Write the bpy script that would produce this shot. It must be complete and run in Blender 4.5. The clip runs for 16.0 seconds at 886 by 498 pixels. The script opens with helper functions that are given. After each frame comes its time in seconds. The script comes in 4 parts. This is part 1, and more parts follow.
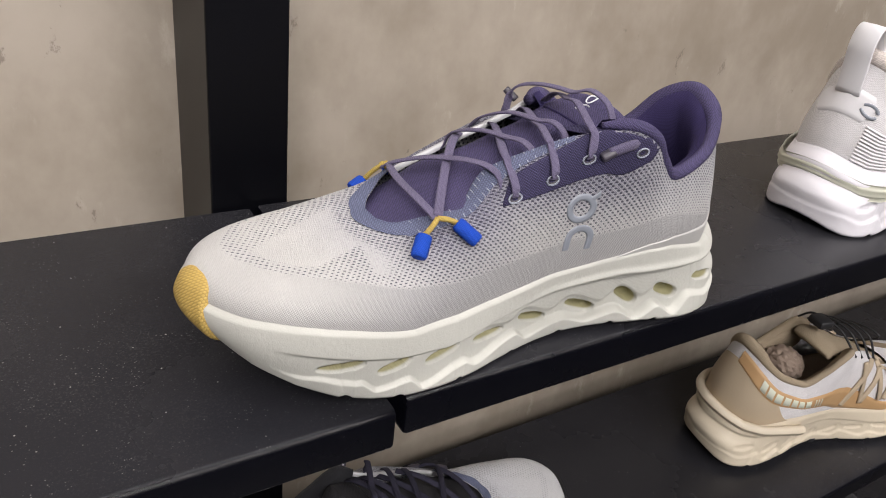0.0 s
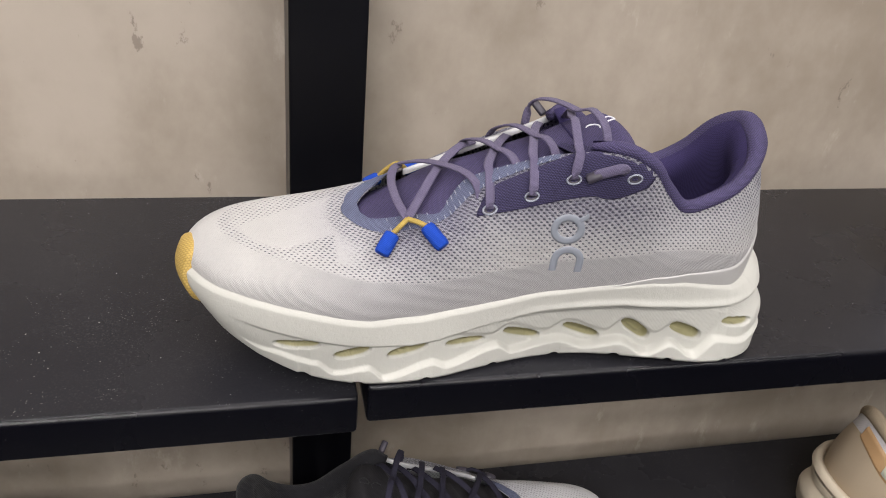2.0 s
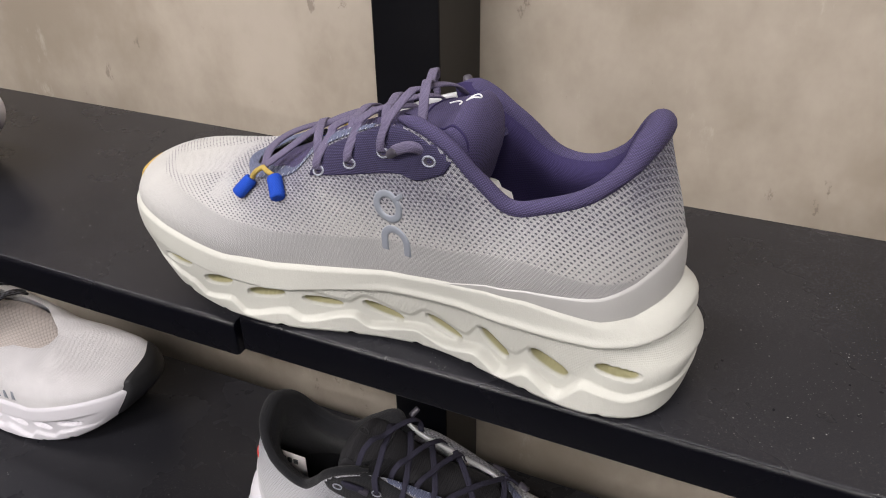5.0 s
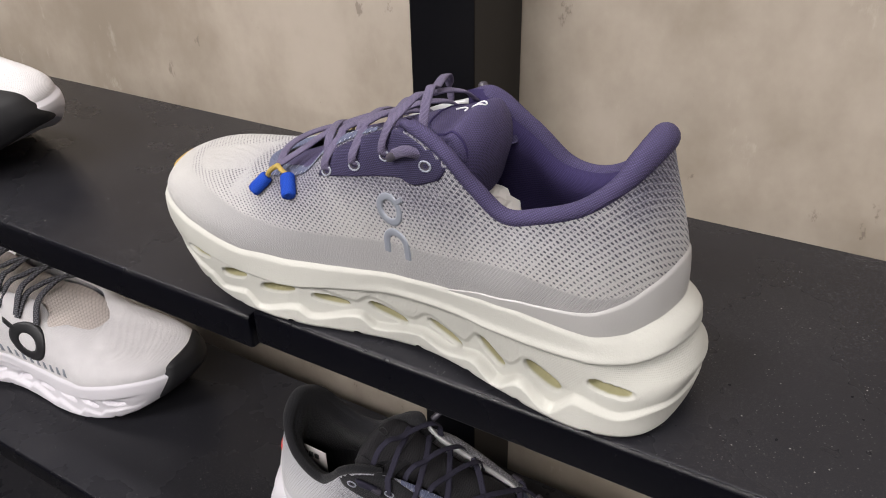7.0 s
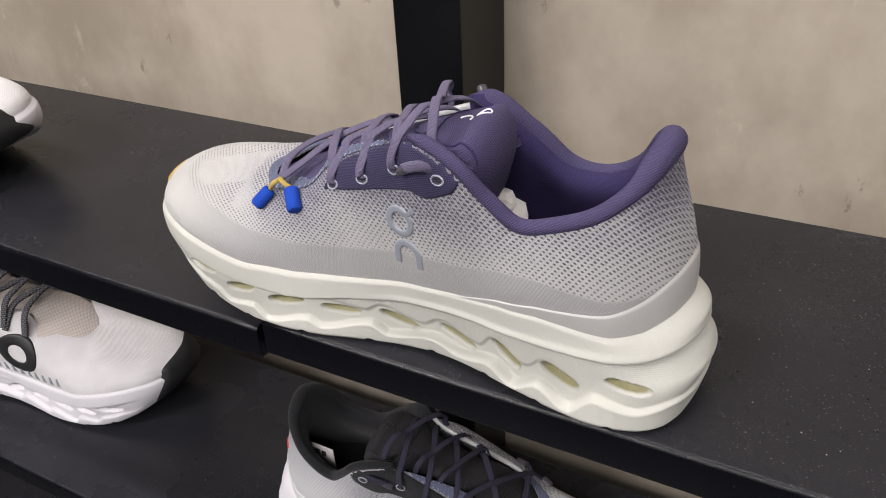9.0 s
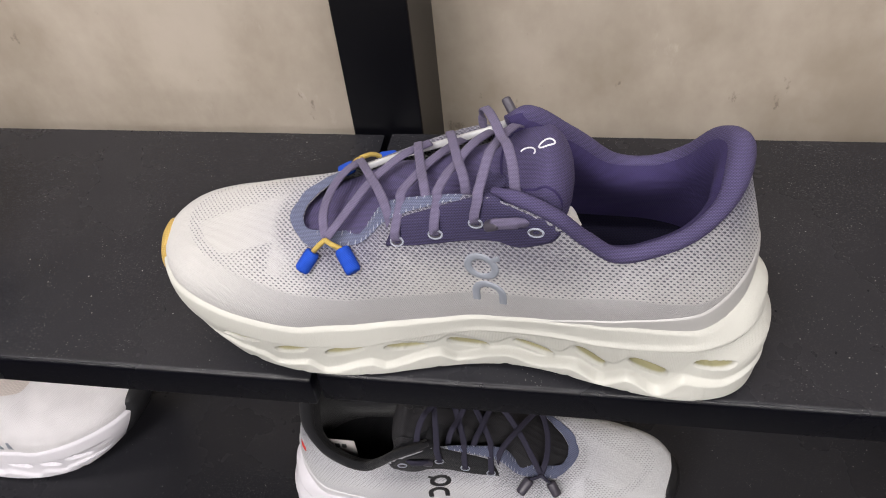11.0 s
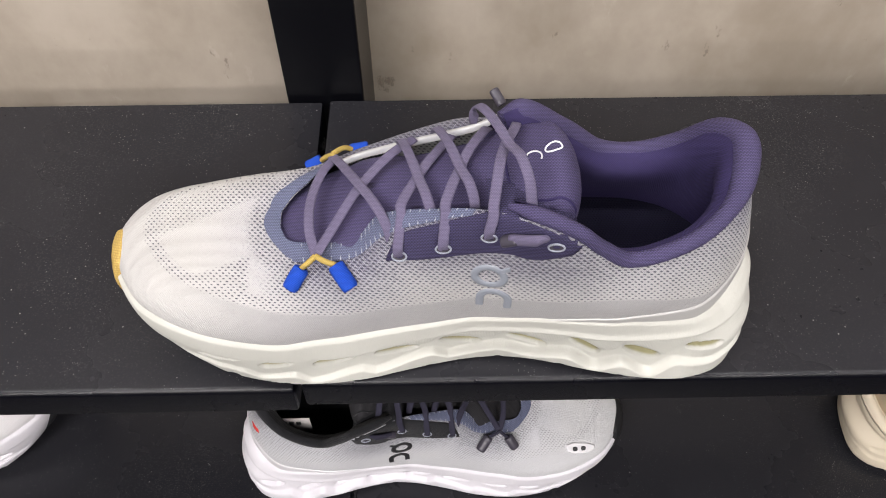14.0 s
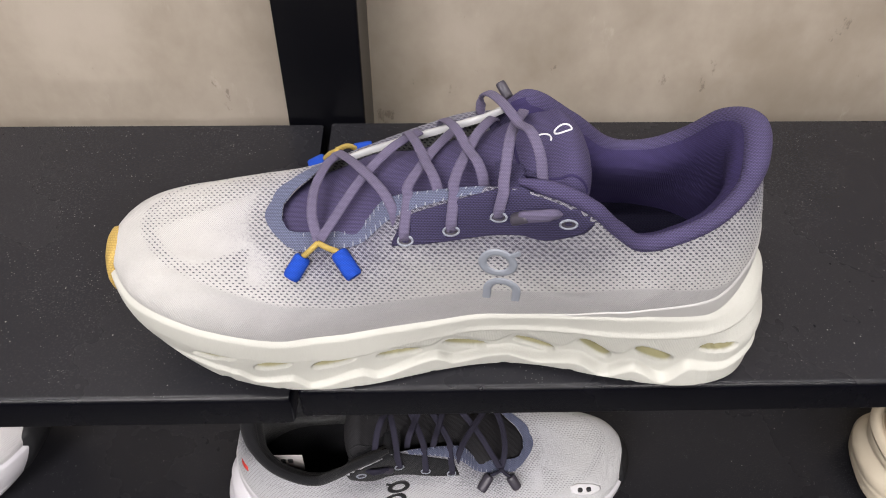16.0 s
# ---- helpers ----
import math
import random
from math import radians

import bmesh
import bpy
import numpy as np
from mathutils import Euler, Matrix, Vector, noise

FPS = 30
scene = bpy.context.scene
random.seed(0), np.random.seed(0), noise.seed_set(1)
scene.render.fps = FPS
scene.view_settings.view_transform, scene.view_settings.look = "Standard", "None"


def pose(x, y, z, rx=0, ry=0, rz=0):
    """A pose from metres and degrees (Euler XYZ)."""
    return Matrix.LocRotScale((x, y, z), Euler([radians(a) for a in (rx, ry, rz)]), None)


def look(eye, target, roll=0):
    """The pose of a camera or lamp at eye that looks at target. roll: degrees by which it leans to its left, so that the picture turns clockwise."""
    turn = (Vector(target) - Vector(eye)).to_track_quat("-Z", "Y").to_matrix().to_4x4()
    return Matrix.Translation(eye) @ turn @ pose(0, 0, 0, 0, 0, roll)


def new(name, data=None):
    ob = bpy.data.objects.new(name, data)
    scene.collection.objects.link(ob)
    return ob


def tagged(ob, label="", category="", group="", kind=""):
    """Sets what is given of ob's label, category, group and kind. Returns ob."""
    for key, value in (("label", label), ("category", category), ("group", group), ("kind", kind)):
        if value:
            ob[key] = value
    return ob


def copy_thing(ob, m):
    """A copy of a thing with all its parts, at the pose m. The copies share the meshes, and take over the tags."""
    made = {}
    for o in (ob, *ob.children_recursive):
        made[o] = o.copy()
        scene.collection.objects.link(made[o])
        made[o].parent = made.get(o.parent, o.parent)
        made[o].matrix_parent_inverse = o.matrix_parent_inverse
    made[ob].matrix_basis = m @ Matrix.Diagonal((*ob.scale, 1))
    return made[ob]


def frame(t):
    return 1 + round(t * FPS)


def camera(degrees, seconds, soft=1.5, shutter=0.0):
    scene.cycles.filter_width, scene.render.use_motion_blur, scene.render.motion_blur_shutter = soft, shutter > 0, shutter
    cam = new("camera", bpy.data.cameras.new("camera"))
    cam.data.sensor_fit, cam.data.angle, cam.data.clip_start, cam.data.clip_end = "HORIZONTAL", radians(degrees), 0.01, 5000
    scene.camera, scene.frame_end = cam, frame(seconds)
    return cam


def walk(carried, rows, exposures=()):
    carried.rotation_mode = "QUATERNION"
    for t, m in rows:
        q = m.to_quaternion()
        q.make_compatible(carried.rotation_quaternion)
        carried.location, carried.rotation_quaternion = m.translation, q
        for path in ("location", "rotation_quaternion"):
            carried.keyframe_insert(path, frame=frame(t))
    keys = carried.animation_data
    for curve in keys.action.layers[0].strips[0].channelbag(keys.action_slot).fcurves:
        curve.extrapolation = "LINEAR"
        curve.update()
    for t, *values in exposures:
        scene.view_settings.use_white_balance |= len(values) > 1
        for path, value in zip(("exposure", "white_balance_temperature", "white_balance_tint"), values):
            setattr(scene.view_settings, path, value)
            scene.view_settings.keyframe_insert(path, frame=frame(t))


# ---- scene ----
from mathutils.bvhtree import BVHTree
cam = camera(60.9, 16.0, soft=1.0)
ROWS = [
    (0.0, -0.1481, -0.2280, 1.4236, 62.03, -6.31, -31.28),
    (0.5, -0.1393, -0.2350, 1.4247, 61.92, -6.43, -28.96),
    (1.0, -0.1222, -0.2449, 1.4273, 61.65, -6.35, -25.10),
    (1.5, -0.0940, -0.2623, 1.4304, 61.32, -5.87, -19.28),
    (2.0, -0.0461, -0.2789, 1.4365, 60.91, -5.15, -12.38),
    (2.5, 0.0159, -0.2898, 1.4408, 60.40, -3.96, -4.52),
    (3.0, 0.0757, -0.2903, 1.4393, 59.94, -2.89, 3.01),
    (3.5, 0.1334, -0.2819, 1.4394, 59.50, -1.76, 9.94),
    (4.0, 0.1797, -0.2680, 1.4368, 59.09, -0.64, 15.84),
    (6.5, 0.2559, -0.2303, 1.4315, 59.37, 1.37, 29.93),
    (7.0, 0.2600, -0.2305, 1.4325, 59.42, 1.18, 30.47),
    (7.5, 0.2598, -0.2299, 1.4320, 59.42, 1.05, 30.77),
    (8.0, 0.2592, -0.2331, 1.4332, 59.18, 1.02, 30.59),
    (10.5, 0.1630, -0.2288, 1.4970, 49.03, 5.50, 13.56),
    (11.0, 0.1267, -0.2180, 1.5145, 45.70, 4.89, 8.45),
    (11.5, 0.0993, -0.2071, 1.5298, 42.97, 3.84, 4.68),
    (12.0, 0.0837, -0.1944, 1.5384, 40.80, 2.70, 2.15),
    (12.5, 0.0741, -0.1836, 1.5380, 39.16, 1.68, 0.58),
    (13.0, 0.0705, -0.1804, 1.5375, 38.30, 0.87, -0.34),
    (13.5, 0.0678, -0.1788, 1.5369, 37.95, 0.35, -0.80),
    (14.0, 0.0672, -0.1776, 1.5355, 38.06, 0.01, -1.10),
    (14.5, 0.0656, -0.1795, 1.5345, 38.75, -0.24, -1.34),
    (15.0, 0.0623, -0.1859, 1.5277, 40.14, -0.38, -1.38),
    (15.5, 0.0615, -0.1926, 1.5133, 42.07, -0.60, -1.48),
    (16.0, 0.0601, -0.2018, 1.5019, 44.48, -0.68, -1.41),
]
walk(cam, [(t, pose(x, y, z, rx, ry, rz)) for t, x, y, z, rx, ry, rz in ROWS],
     ((0.0, -0.34), (4.0, -0.28), (8.0, -0.3), (11.0, -0.22), (13.0, -0.12), (14.5, -0.14), (16.0, -0.18)))

# ---- world and light ----
world = bpy.data.worlds.new("room_world")
scene.world = world
world.use_nodes = True
world.node_tree.nodes["Background"].inputs[0].default_value = (0.9, 0.93, 1.0, 1)
world.node_tree.nodes["Background"].inputs[1].default_value = 0.0

SHELF_Z = 1.2016


def area_lamp(name, eye, target, w, h, watts, colour):
    data = bpy.data.lights.new(name, "AREA")
    data.shape, data.size, data.size_y, data.energy, data.color = "RECTANGLE", w, h, watts, colour
    ob = new(name, data)
    ob.matrix_world = look(eye, target)
    return ob


# lit panels in the ceiling, in front of the shelves; last pair added as fill
LAMPS = ((-0.75, -0.16, 2.40, 12), (0.60, -0.16, 2.40, 8), (-0.7, -1.55, 2.74, 47), (1.0, -1.55, 2.74, 27), (-1.0, -2.15, 2.74, 38), (0.9, -2.15, 2.74, 22), (-1.0, -5.6, 2.5, 26), (1.0, -5.6, 2.5, 16))
# the pair at y -5.6: unseen fill, added to brighten the lower wall
TILT_FILL = math.radians(74)
for lx, ly, lz, watts in LAMPS:
    aim = (lx, ly + 10 * math.sin(TILT_FILL), lz - 10 * math.cos(TILT_FILL)) if ly < -4 else (lx, ly, 0)
    area_lamp("lamp_light", (lx, ly, lz), aim, 1.2, 0.3 if lz > 2.45 else 0.08, watts, (1.0, 0.95, 0.945))


# ---- material helpers ----
class Graph:
    """A node material, built up step by step."""

    def __init__(self, name, rough=0.6, metal=0.0, spec=0.5):
        self.mat = bpy.data.materials.new(name)
        self.mat.use_nodes = True
        self.t = self.mat.node_tree
        self.bsdf = self.t.nodes["Principled BSDF"]
        self.set("Roughness", rough)
        self.set("Metallic", metal)
        self.set("Specular IOR Level", spec)
        self.coord = self.t.nodes.new("ShaderNodeTexCoord")

    def set(self, key, value):
        s = self.bsdf.inputs[key]
        if isinstance(value, bpy.types.NodeSocket):
            self.t.links.new(value, s)
        else:
            s.default_value = (*value, 1) if isinstance(value, tuple) and len(value) == 3 else value

    def put(self, node, socket, value):
        s = node.inputs[socket]
        if isinstance(value, bpy.types.NodeSocket):
            self.t.links.new(value, s)
        else:
            s.default_value = (*value, 1) if isinstance(value, tuple) and len(value) == 3 and s.type == "RGBA" else value

    def math(self, op, a, b=0.0, c=0.0, clamp=False):
        n = self.t.nodes.new("ShaderNodeMath")
        n.operation, n.use_clamp = op, clamp
        for i, v in enumerate((a, b, c)):
            self.put(n, i, v)
        return n.outputs[0]

    def step(self, x, lo, hi, a=0.0, b=1.0):
        n = self.t.nodes.new("ShaderNodeMapRange")
        n.interpolation_type = "SMOOTHSTEP"
        for i, v in enumerate((x, lo, hi, a, b)):
            self.put(n, i, v)
        return n.outputs[0]

    def noise(self, scale, detail=4.0, rough=0.55, stretch=(1, 1, 1), vec=None):
        m = self.t.nodes.new("ShaderNodeMapping")
        m.inputs["Scale"].default_value = stretch
        self.t.links.new(vec or self.coord.outputs["Object"], m.inputs[0])
        n = self.t.nodes.new("ShaderNodeTexNoise")
        self.t.links.new(m.outputs[0], n.inputs["Vector"])
        n.inputs["Scale"].default_value, n.inputs["Detail"].default_value, n.inputs["Roughness"].default_value = scale, detail, rough
        return n.outputs[0]

    def voronoi(self, scale, feature="F1"):
        n = self.t.nodes.new("ShaderNodeTexVoronoi")
        n.feature = feature
        self.t.links.new(self.coord.outputs["Object"], n.inputs["Vector"])
        n.inputs["Scale"].default_value = scale
        return n.outputs["Distance"], n.outputs["Color"]

    def mix(self, f, a, b):
        n = self.t.nodes.new("ShaderNodeMix")
        n.data_type = "RGBA"
        self.put(n, 0, f)
        self.put(n, 6, a)
        self.put(n, 7, b)
        return n.outputs[2]

    def xyz(self):
        n = self.t.nodes.new("ShaderNodeSeparateXYZ")
        self.t.links.new(self.coord.outputs["Object"], n.inputs[0])
        return n.outputs

    def attribute(self, name):
        n = self.t.nodes.new("ShaderNodeAttribute")
        n.attribute_name = name
        return n.outputs["Fac"]

    def bump(self, height, strength, distance):
        n = self.t.nodes.new("ShaderNodeBump")
        n.inputs["Strength"].default_value, n.inputs["Distance"].default_value = strength, distance
        self.t.links.new(height, n.inputs["Height"])
        self.t.links.new(n.outputs[0], self.bsdf.inputs["Normal"])

    def cells(self, px, ps, x=None, s=None):
        """Staggered grid of cells along the shoe (x) and up and over it (s = y + z): offsets in the cell, -0.5 to 0.5."""
        o = self.xyz()
        x = o[0] if x is None else x
        s = self.math("ADD", o[1], o[2]) if s is None else s
        row = self.math("FLOOR", self.math("DIVIDE", s, ps))
        fs = self.math("SUBTRACT", self.math("FRACT", self.math("DIVIDE", s, ps)), 0.5)
        xx = self.math("ADD", self.math("DIVIDE", x, px), self.math("MULTIPLY", row, 0.5))
        fx = self.math("SUBTRACT", self.math("FRACT", xx), 0.5)
        return fx, fs

    def dots(self, px, ps, rx, rs):
        """1 inside dots with the radii rx, rs (in cell units) of a staggered grid."""
        fx, fs = self.cells(px, ps)
        d = self.math("ADD", self.math("POWER", self.math("ABSOLUTE", self.math("DIVIDE", fx, rx)), 2.0),
                      self.math("POWER", self.math("ABSOLUTE", self.math("DIVIDE", fs, rs)), 2.0))
        return self.step(d, 0.6, 1.3, 1.0, 0.0)


def plain(name, colour, rough=0.6, metal=0.0, grain=900.0, depth=0.0002, vary=0.12, spec=0.5, blotch=25.0):
    g = Graph(name, rough, metal, spec)
    n1, n2 = g.noise(grain, 3), g.noise(blotch, 4)
    dark = tuple(c * (1 - vary) for c in colour)
    light = tuple(min(1, c * (1 + vary)) for c in colour)
    f = g.math("MULTIPLY_ADD", n2, 0.7, g.math("MULTIPLY", n1, 0.3))
    g.set("Base Color", g.mix(f, dark, light))
    g.bump(n1, 0.5, depth)
    return g.mat


def fabric(name, colour, rough=0.85, px=0.0013, ps=0.0010, vary=0.25, depth=0.0004, sheen=0.0, spec=0.25):
    """Woven cloth: small staggered stitches."""
    g = Graph(name, rough, 0, spec)
    fx, fs = g.cells(px, ps)
    d = g.math("ADD", g.math("MULTIPLY", fx, fx), g.math("MULTIPLY", fs, fs))
    h = g.step(d, 0.02, 0.3, 1.0, 0.0)
    n = g.noise(60, 4)
    base = g.mix(n, tuple(c * 0.85 for c in colour), tuple(c * 1.12 for c in colour))
    g.set("Base Color", g.mix(h, g.mix(vary, base, (0, 0, 0)), base))
    g.set("Sheen Weight", sheen)
    g.bump(h, 0.6, depth)
    return g.mat


def knit(name, white, grey, dark, dot=0.88):
    """Engineered knit: a pale ground with dark pin holes; attributes fade (towards the dark yarn), dot (how open) and band (plain grey hem)."""
    g = Graph(name, 0.8, 0, 0.3)
    fade, dotty, band = g.attribute("fade"), g.attribute("dot"), g.attribute("band")
    o = g.xyz()
    s = g.math("ADD", o[1], o[2])
    wander = g.math("MULTIPLY", g.math("SUBTRACT", g.noise(160, 3), 0.5), 0.0011)
    lean = g.math("ADD", g.math("MULTIPLY_ADD", s, 0.16, o[0]), wander)
    up = g.math("ADD", s, g.math("MULTIPLY", g.math("SUBTRACT", g.noise(190, 2), 0.5), 0.0008))
    cx, cs = g.cells(0.0027, 0.00165, lean, up)
    # short slanted stitch holes, no two alike
    turn = g.math("MULTIPLY_ADD", cs, 0.22, cx)
    far = g.math("ADD", g.math("POWER", g.math("DIVIDE", turn, 0.175), 2.0), g.math("POWER", g.math("DIVIDE", cs, 0.235), 2.0))
    uneven = g.math("MULTIPLY_ADD", g.noise(520, 2), 2.0, 0.0)
    reach = g.math("MULTIPLY", g.math("MULTIPLY_ADD", fade, 3.6, 0.95), uneven)
    big = g.step(g.math("DIVIDE", far, reach), 0.5, 1.3, 1.0, 0.0)
    # fine stitches: slanted courses of small loops
    fx, fs = g.cells(0.00085, 0.00062, lean, s)
    d = g.math("ADD", g.math("MULTIPLY", fx, fx), g.math("MULTIPLY", fs, fs))
    stitch = g.step(d, 0.02, 0.26, 1.0, 0.0)
    n = g.noise(45, 5)
    warp = g.noise(900, 2)
    ground = g.mix(g.math("MULTIPLY_ADD", n, 0.5, -0.1, True), g.mix(band, white, grey), tuple(c * 0.9 for c in grey))
    ground = g.mix(g.math("MULTIPLY", fade, 1.1, 0, True), ground, tuple(0.60 * a + 0.40 * b for a, b in zip(grey, (0.24, 0.25, 0.44))))
    # the dark yarn comes in stitch by stitch as the fade grows
    yarn = g.step(g.math("ADD", g.math("MULTIPLY", warp, 0.6), g.math("ADD", fade, g.math("MULTIPLY", fx, 0.45))), 0.62, 1.0)
    col = g.mix(g.math("MULTIPLY", yarn, 0.85, 0, True), ground, dark)
    col = g.mix(g.math("MULTIPLY", big, g.math("MULTIPLY", dotty, dot)), col, tuple(c * 0.40 for c in dark))
    gloss = g.math("MULTIPLY", g.math("SUBTRACT", 1.0, stitch), g.math("MULTIPLY_ADD", warp, 0.30, 0.0))
    g.set("Base Color", g.mix(gloss, col, (0.05, 0.05, 0.06)))
    g.set("Sheen Weight", 0.15)
    h = g.math("SUBTRACT", g.math("MULTIPLY", stitch, 0.4), g.math("MULTIPLY", big, dotty))
    g.bump(h, 0.75, 0.0006)
    return g.mat


def plaster():
    g = Graph("polished_plaster", 0.62, 0, 0.35)
    a, b, c = g.noise(3.2, 6, 0.6), g.noise(14, 6, 0.62, (1, 1, 0.7)), g.noise(60, 5, 0.6)
    f = g.math("MULTIPLY_ADD", a, 0.65, g.math("MULTIPLY", b, 0.35))
    col = g.mix(g.step(f, 0.38, 0.62), (0.295, 0.25, 0.197), (0.455, 0.40, 0.333))
    # trowel flecks and small pits
    fleck = g.step(g.noise(22, 7, 0.7, (1, 1, 0.45)), 0.60, 0.70)
    col = g.mix(g.math("MULTIPLY", fleck, 0.6), col, (0.52, 0.465, 0.40))
    pit = g.step(g.noise(30, 8, 0.72, (1.6, 1, 0.9)), 0.36, 0.31)
    col = g.mix(g.math("MULTIPLY", pit, 0.55), col, (0.15, 0.12, 0.095))
    col = g.mix(g.math("MULTIPLY", c, 0.18), col, (0.30, 0.25, 0.2))
    g.set("Base Color", col)
    g.set("Roughness", g.step(b, 0.3, 0.7, 0.5, 0.7))
    g.bump(g.math("SUBTRACT", g.math("MULTIPLY", b, 0.4), g.math("MULTIPLY", pit, 0.5)), 0.35, 0.003)
    return g.mat


def powder_black():
    g = Graph("black_powder_coat", 0.32, 0, 0.28)
    n = g.noise(2600, 2)
    m = g.noise(9, 5)
    d, c = g.voronoi(140)
    d2, c2 = g.voronoi(520)
    big = g.step(d, 0.075, 0.03)
    keep = g.step(g.noise(35, 2), 0.42, 0.56)
    dust = g.math("MULTIPLY", big, keep)
    fine = g.math("MULTIPLY", g.step(d2, 0.20, 0.06), g.math("MULTIPLY", g.step(g.noise(60, 2), 0.44, 0.62), 0.5))
    veil = g.math("MULTIPLY", g.step(g.noise(5.5, 5), 0.40, 0.68), g.math("MULTIPLY", g.step(g.noise(900, 3, 0.7), 0.5, 0.72), 0.16))
    spots = g.math("MAXIMUM", g.math("MAXIMUM", dust, fine), veil)
    # sides near black, level faces paler: light from above painted in, plus settled dust
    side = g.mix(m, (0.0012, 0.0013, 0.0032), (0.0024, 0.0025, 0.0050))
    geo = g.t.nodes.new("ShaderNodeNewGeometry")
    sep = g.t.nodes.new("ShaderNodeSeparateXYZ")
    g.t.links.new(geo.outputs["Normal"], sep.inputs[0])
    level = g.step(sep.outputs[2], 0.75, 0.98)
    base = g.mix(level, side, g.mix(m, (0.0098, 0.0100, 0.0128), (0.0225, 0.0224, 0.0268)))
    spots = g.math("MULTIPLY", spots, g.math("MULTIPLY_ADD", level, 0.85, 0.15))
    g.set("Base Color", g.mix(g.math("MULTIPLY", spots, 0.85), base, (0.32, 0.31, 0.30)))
    g.set("Roughness", g.math("MULTIPLY_ADD", m, 0.14, 0.20))
    g.bump(n, 0.35, 0.00025)
    return g.mat


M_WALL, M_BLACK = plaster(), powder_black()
M_STEEL = plain("black_steel", (0.0022, 0.0023, 0.0036), 0.33, 0, 1200, 0.00005, 0.15, 0.3)
M_SCREW = plain("zinc_screw", (0.55, 0.55, 0.55), 0.3, 1.0)
M_FLOOR = plain("grey_vinyl_floor", (0.032, 0.031, 0.030), 0.45, 0, 200, 0.0003)
M_CEIL = plain("dark_ceiling_paint", (0.10, 0.10, 0.10), 0.9)
M_ROOM = plain("grey_wall_paint", (0.07, 0.068, 0.068), 0.9)

M_KNIT = knit("pale_knit", (0.60, 0.588, 0.565), (0.40, 0.393, 0.39), (0.060, 0.054, 0.120))
M_INDIGO = fabric("indigo_knit", (0.092, 0.076, 0.180), 0.75, 0.0011, 0.0008, 0.6, 0.0006, 0.0, 0.4)
M_LINING = fabric("indigo_lining", (0.047, 0.036, 0.116), 0.85, 0.0009, 0.0007, 0.4, 0.0003, 0.0)
M_STAY = fabric("indigo_eyestay", (0.066, 0.057, 0.130), 0.75, 0.0012, 0.0009, 0.65, 0.0006, 0.0)
M_LACE = fabric("mauve_lace", (0.165, 0.142, 0.235), 0.8, 0.00065, 0.0007, 0.45, 0.0003, 0.05)


def slotted_foam(name, colour, slot):
    """Moulded foam with fine grain; the lining of its slots (attribute slot) has its own colour."""
    g = Graph(name, 0.75, 0, 0.2)
    n1, n2 = g.noise(1500, 3), g.noise(25, 4)
    base = g.mix(n2, tuple(c * 0.96 for c in colour), tuple(c * 1.03 for c in colour))
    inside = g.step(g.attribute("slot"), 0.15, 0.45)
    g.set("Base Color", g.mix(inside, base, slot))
    o = g.xyz()
    a = g.math("SINE", g.math("MULTIPLY", g.math("ADD", o[0], o[2]), 4200.0))
    b = g.math("SINE", g.math("MULTIPLY", g.math("SUBTRACT", o[0], o[2]), 4200.0))
    diamond = g.math("MULTIPLY", g.math("MULTIPLY", a, b), g.math("MULTIPLY", g.attribute("grain"), 0.28))
    skin = g.math("ADD", g.math("MULTIPLY_ADD", g.noise(420, 4), 0.9, g.math("MULTIPLY", n1, 0.5)), diamond)
    g.bump(g.math("MULTIPLY", skin, g.math("SUBTRACT", 1.0, inside)), 0.5, 0.0004)
    return g.mat


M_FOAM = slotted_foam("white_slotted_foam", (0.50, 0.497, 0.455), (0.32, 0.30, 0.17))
M_CREAM = plain("cream_foam", (0.45, 0.43, 0.32), 0.7, 0, 1500, 0.0002, 0.06)
M_OCHRE = fabric("ochre_rubber", (0.52, 0.36, 0.105), 0.6, 0.0016, 0.0016, 0.25, 0.0003, 0)
M_TPU = plain("pale_grey_overlay", (0.46, 0.452, 0.44), 0.5, 0, 1200, 0.0001, 0.03)
M_LOGO = plain("grey_blue_print", (0.25, 0.27, 0.31), 0.3, 0.0, 1200, 0.00005, 0.03)
M_BLUE = fabric("blue_thread", (0.012, 0.075, 0.52), 0.7, 0.0012, 0.0007, 0.35)
M_YELLOW = fabric("yellow_cord", (0.55, 0.40, 0.11), 0.8, 0.0008, 0.0008, 0.3)
M_TIP = plain("dark_lace_tip", (0.05, 0.045, 0.06), 0.35)
M_SILVER = plain("silver_trim", (0.50, 0.50, 0.51), 0.4, 0.2)
M_RIB = fabric("blue_grey_mesh", (0.17, 0.19, 0.30), 0.75, 0.0011, 0.0009, 0.6, 0.0004, 0.0)
M_THREAD = fabric("pale_thread", (0.50, 0.53, 0.62), 0.8, 0.0007, 0.0007, 0.6)
M_PAPER = plain("white_tissue_paper", (0.60, 0.57, 0.54), 0.85, 0, 120, 0.001, 0.1)
# insole blue deepened so its colour carries the shadow inside the shoe
M_INSOLE = fabric("shade_darkened_insole", (0.013, 0.0115, 0.032), 0.9, 0.0016, 0.0012, 0.5, 0.0004, 0.0)
M_WHITEPRINT = plain("white_print", (0.75, 0.75, 0.78), 0.6)


# ---- mesh helpers ----
def part(name, bm, material, parent=None, label=""):
    me = bpy.data.meshes.new(name)
    bm.to_mesh(me)
    bm.free()
    for m in material if isinstance(material, (list, tuple)) else (material,):
        me.materials.append(m)
    for p in me.polygons:
        p.use_smooth = True
    ob = new(name, me)
    ob.parent = parent
    return tagged(ob, label)


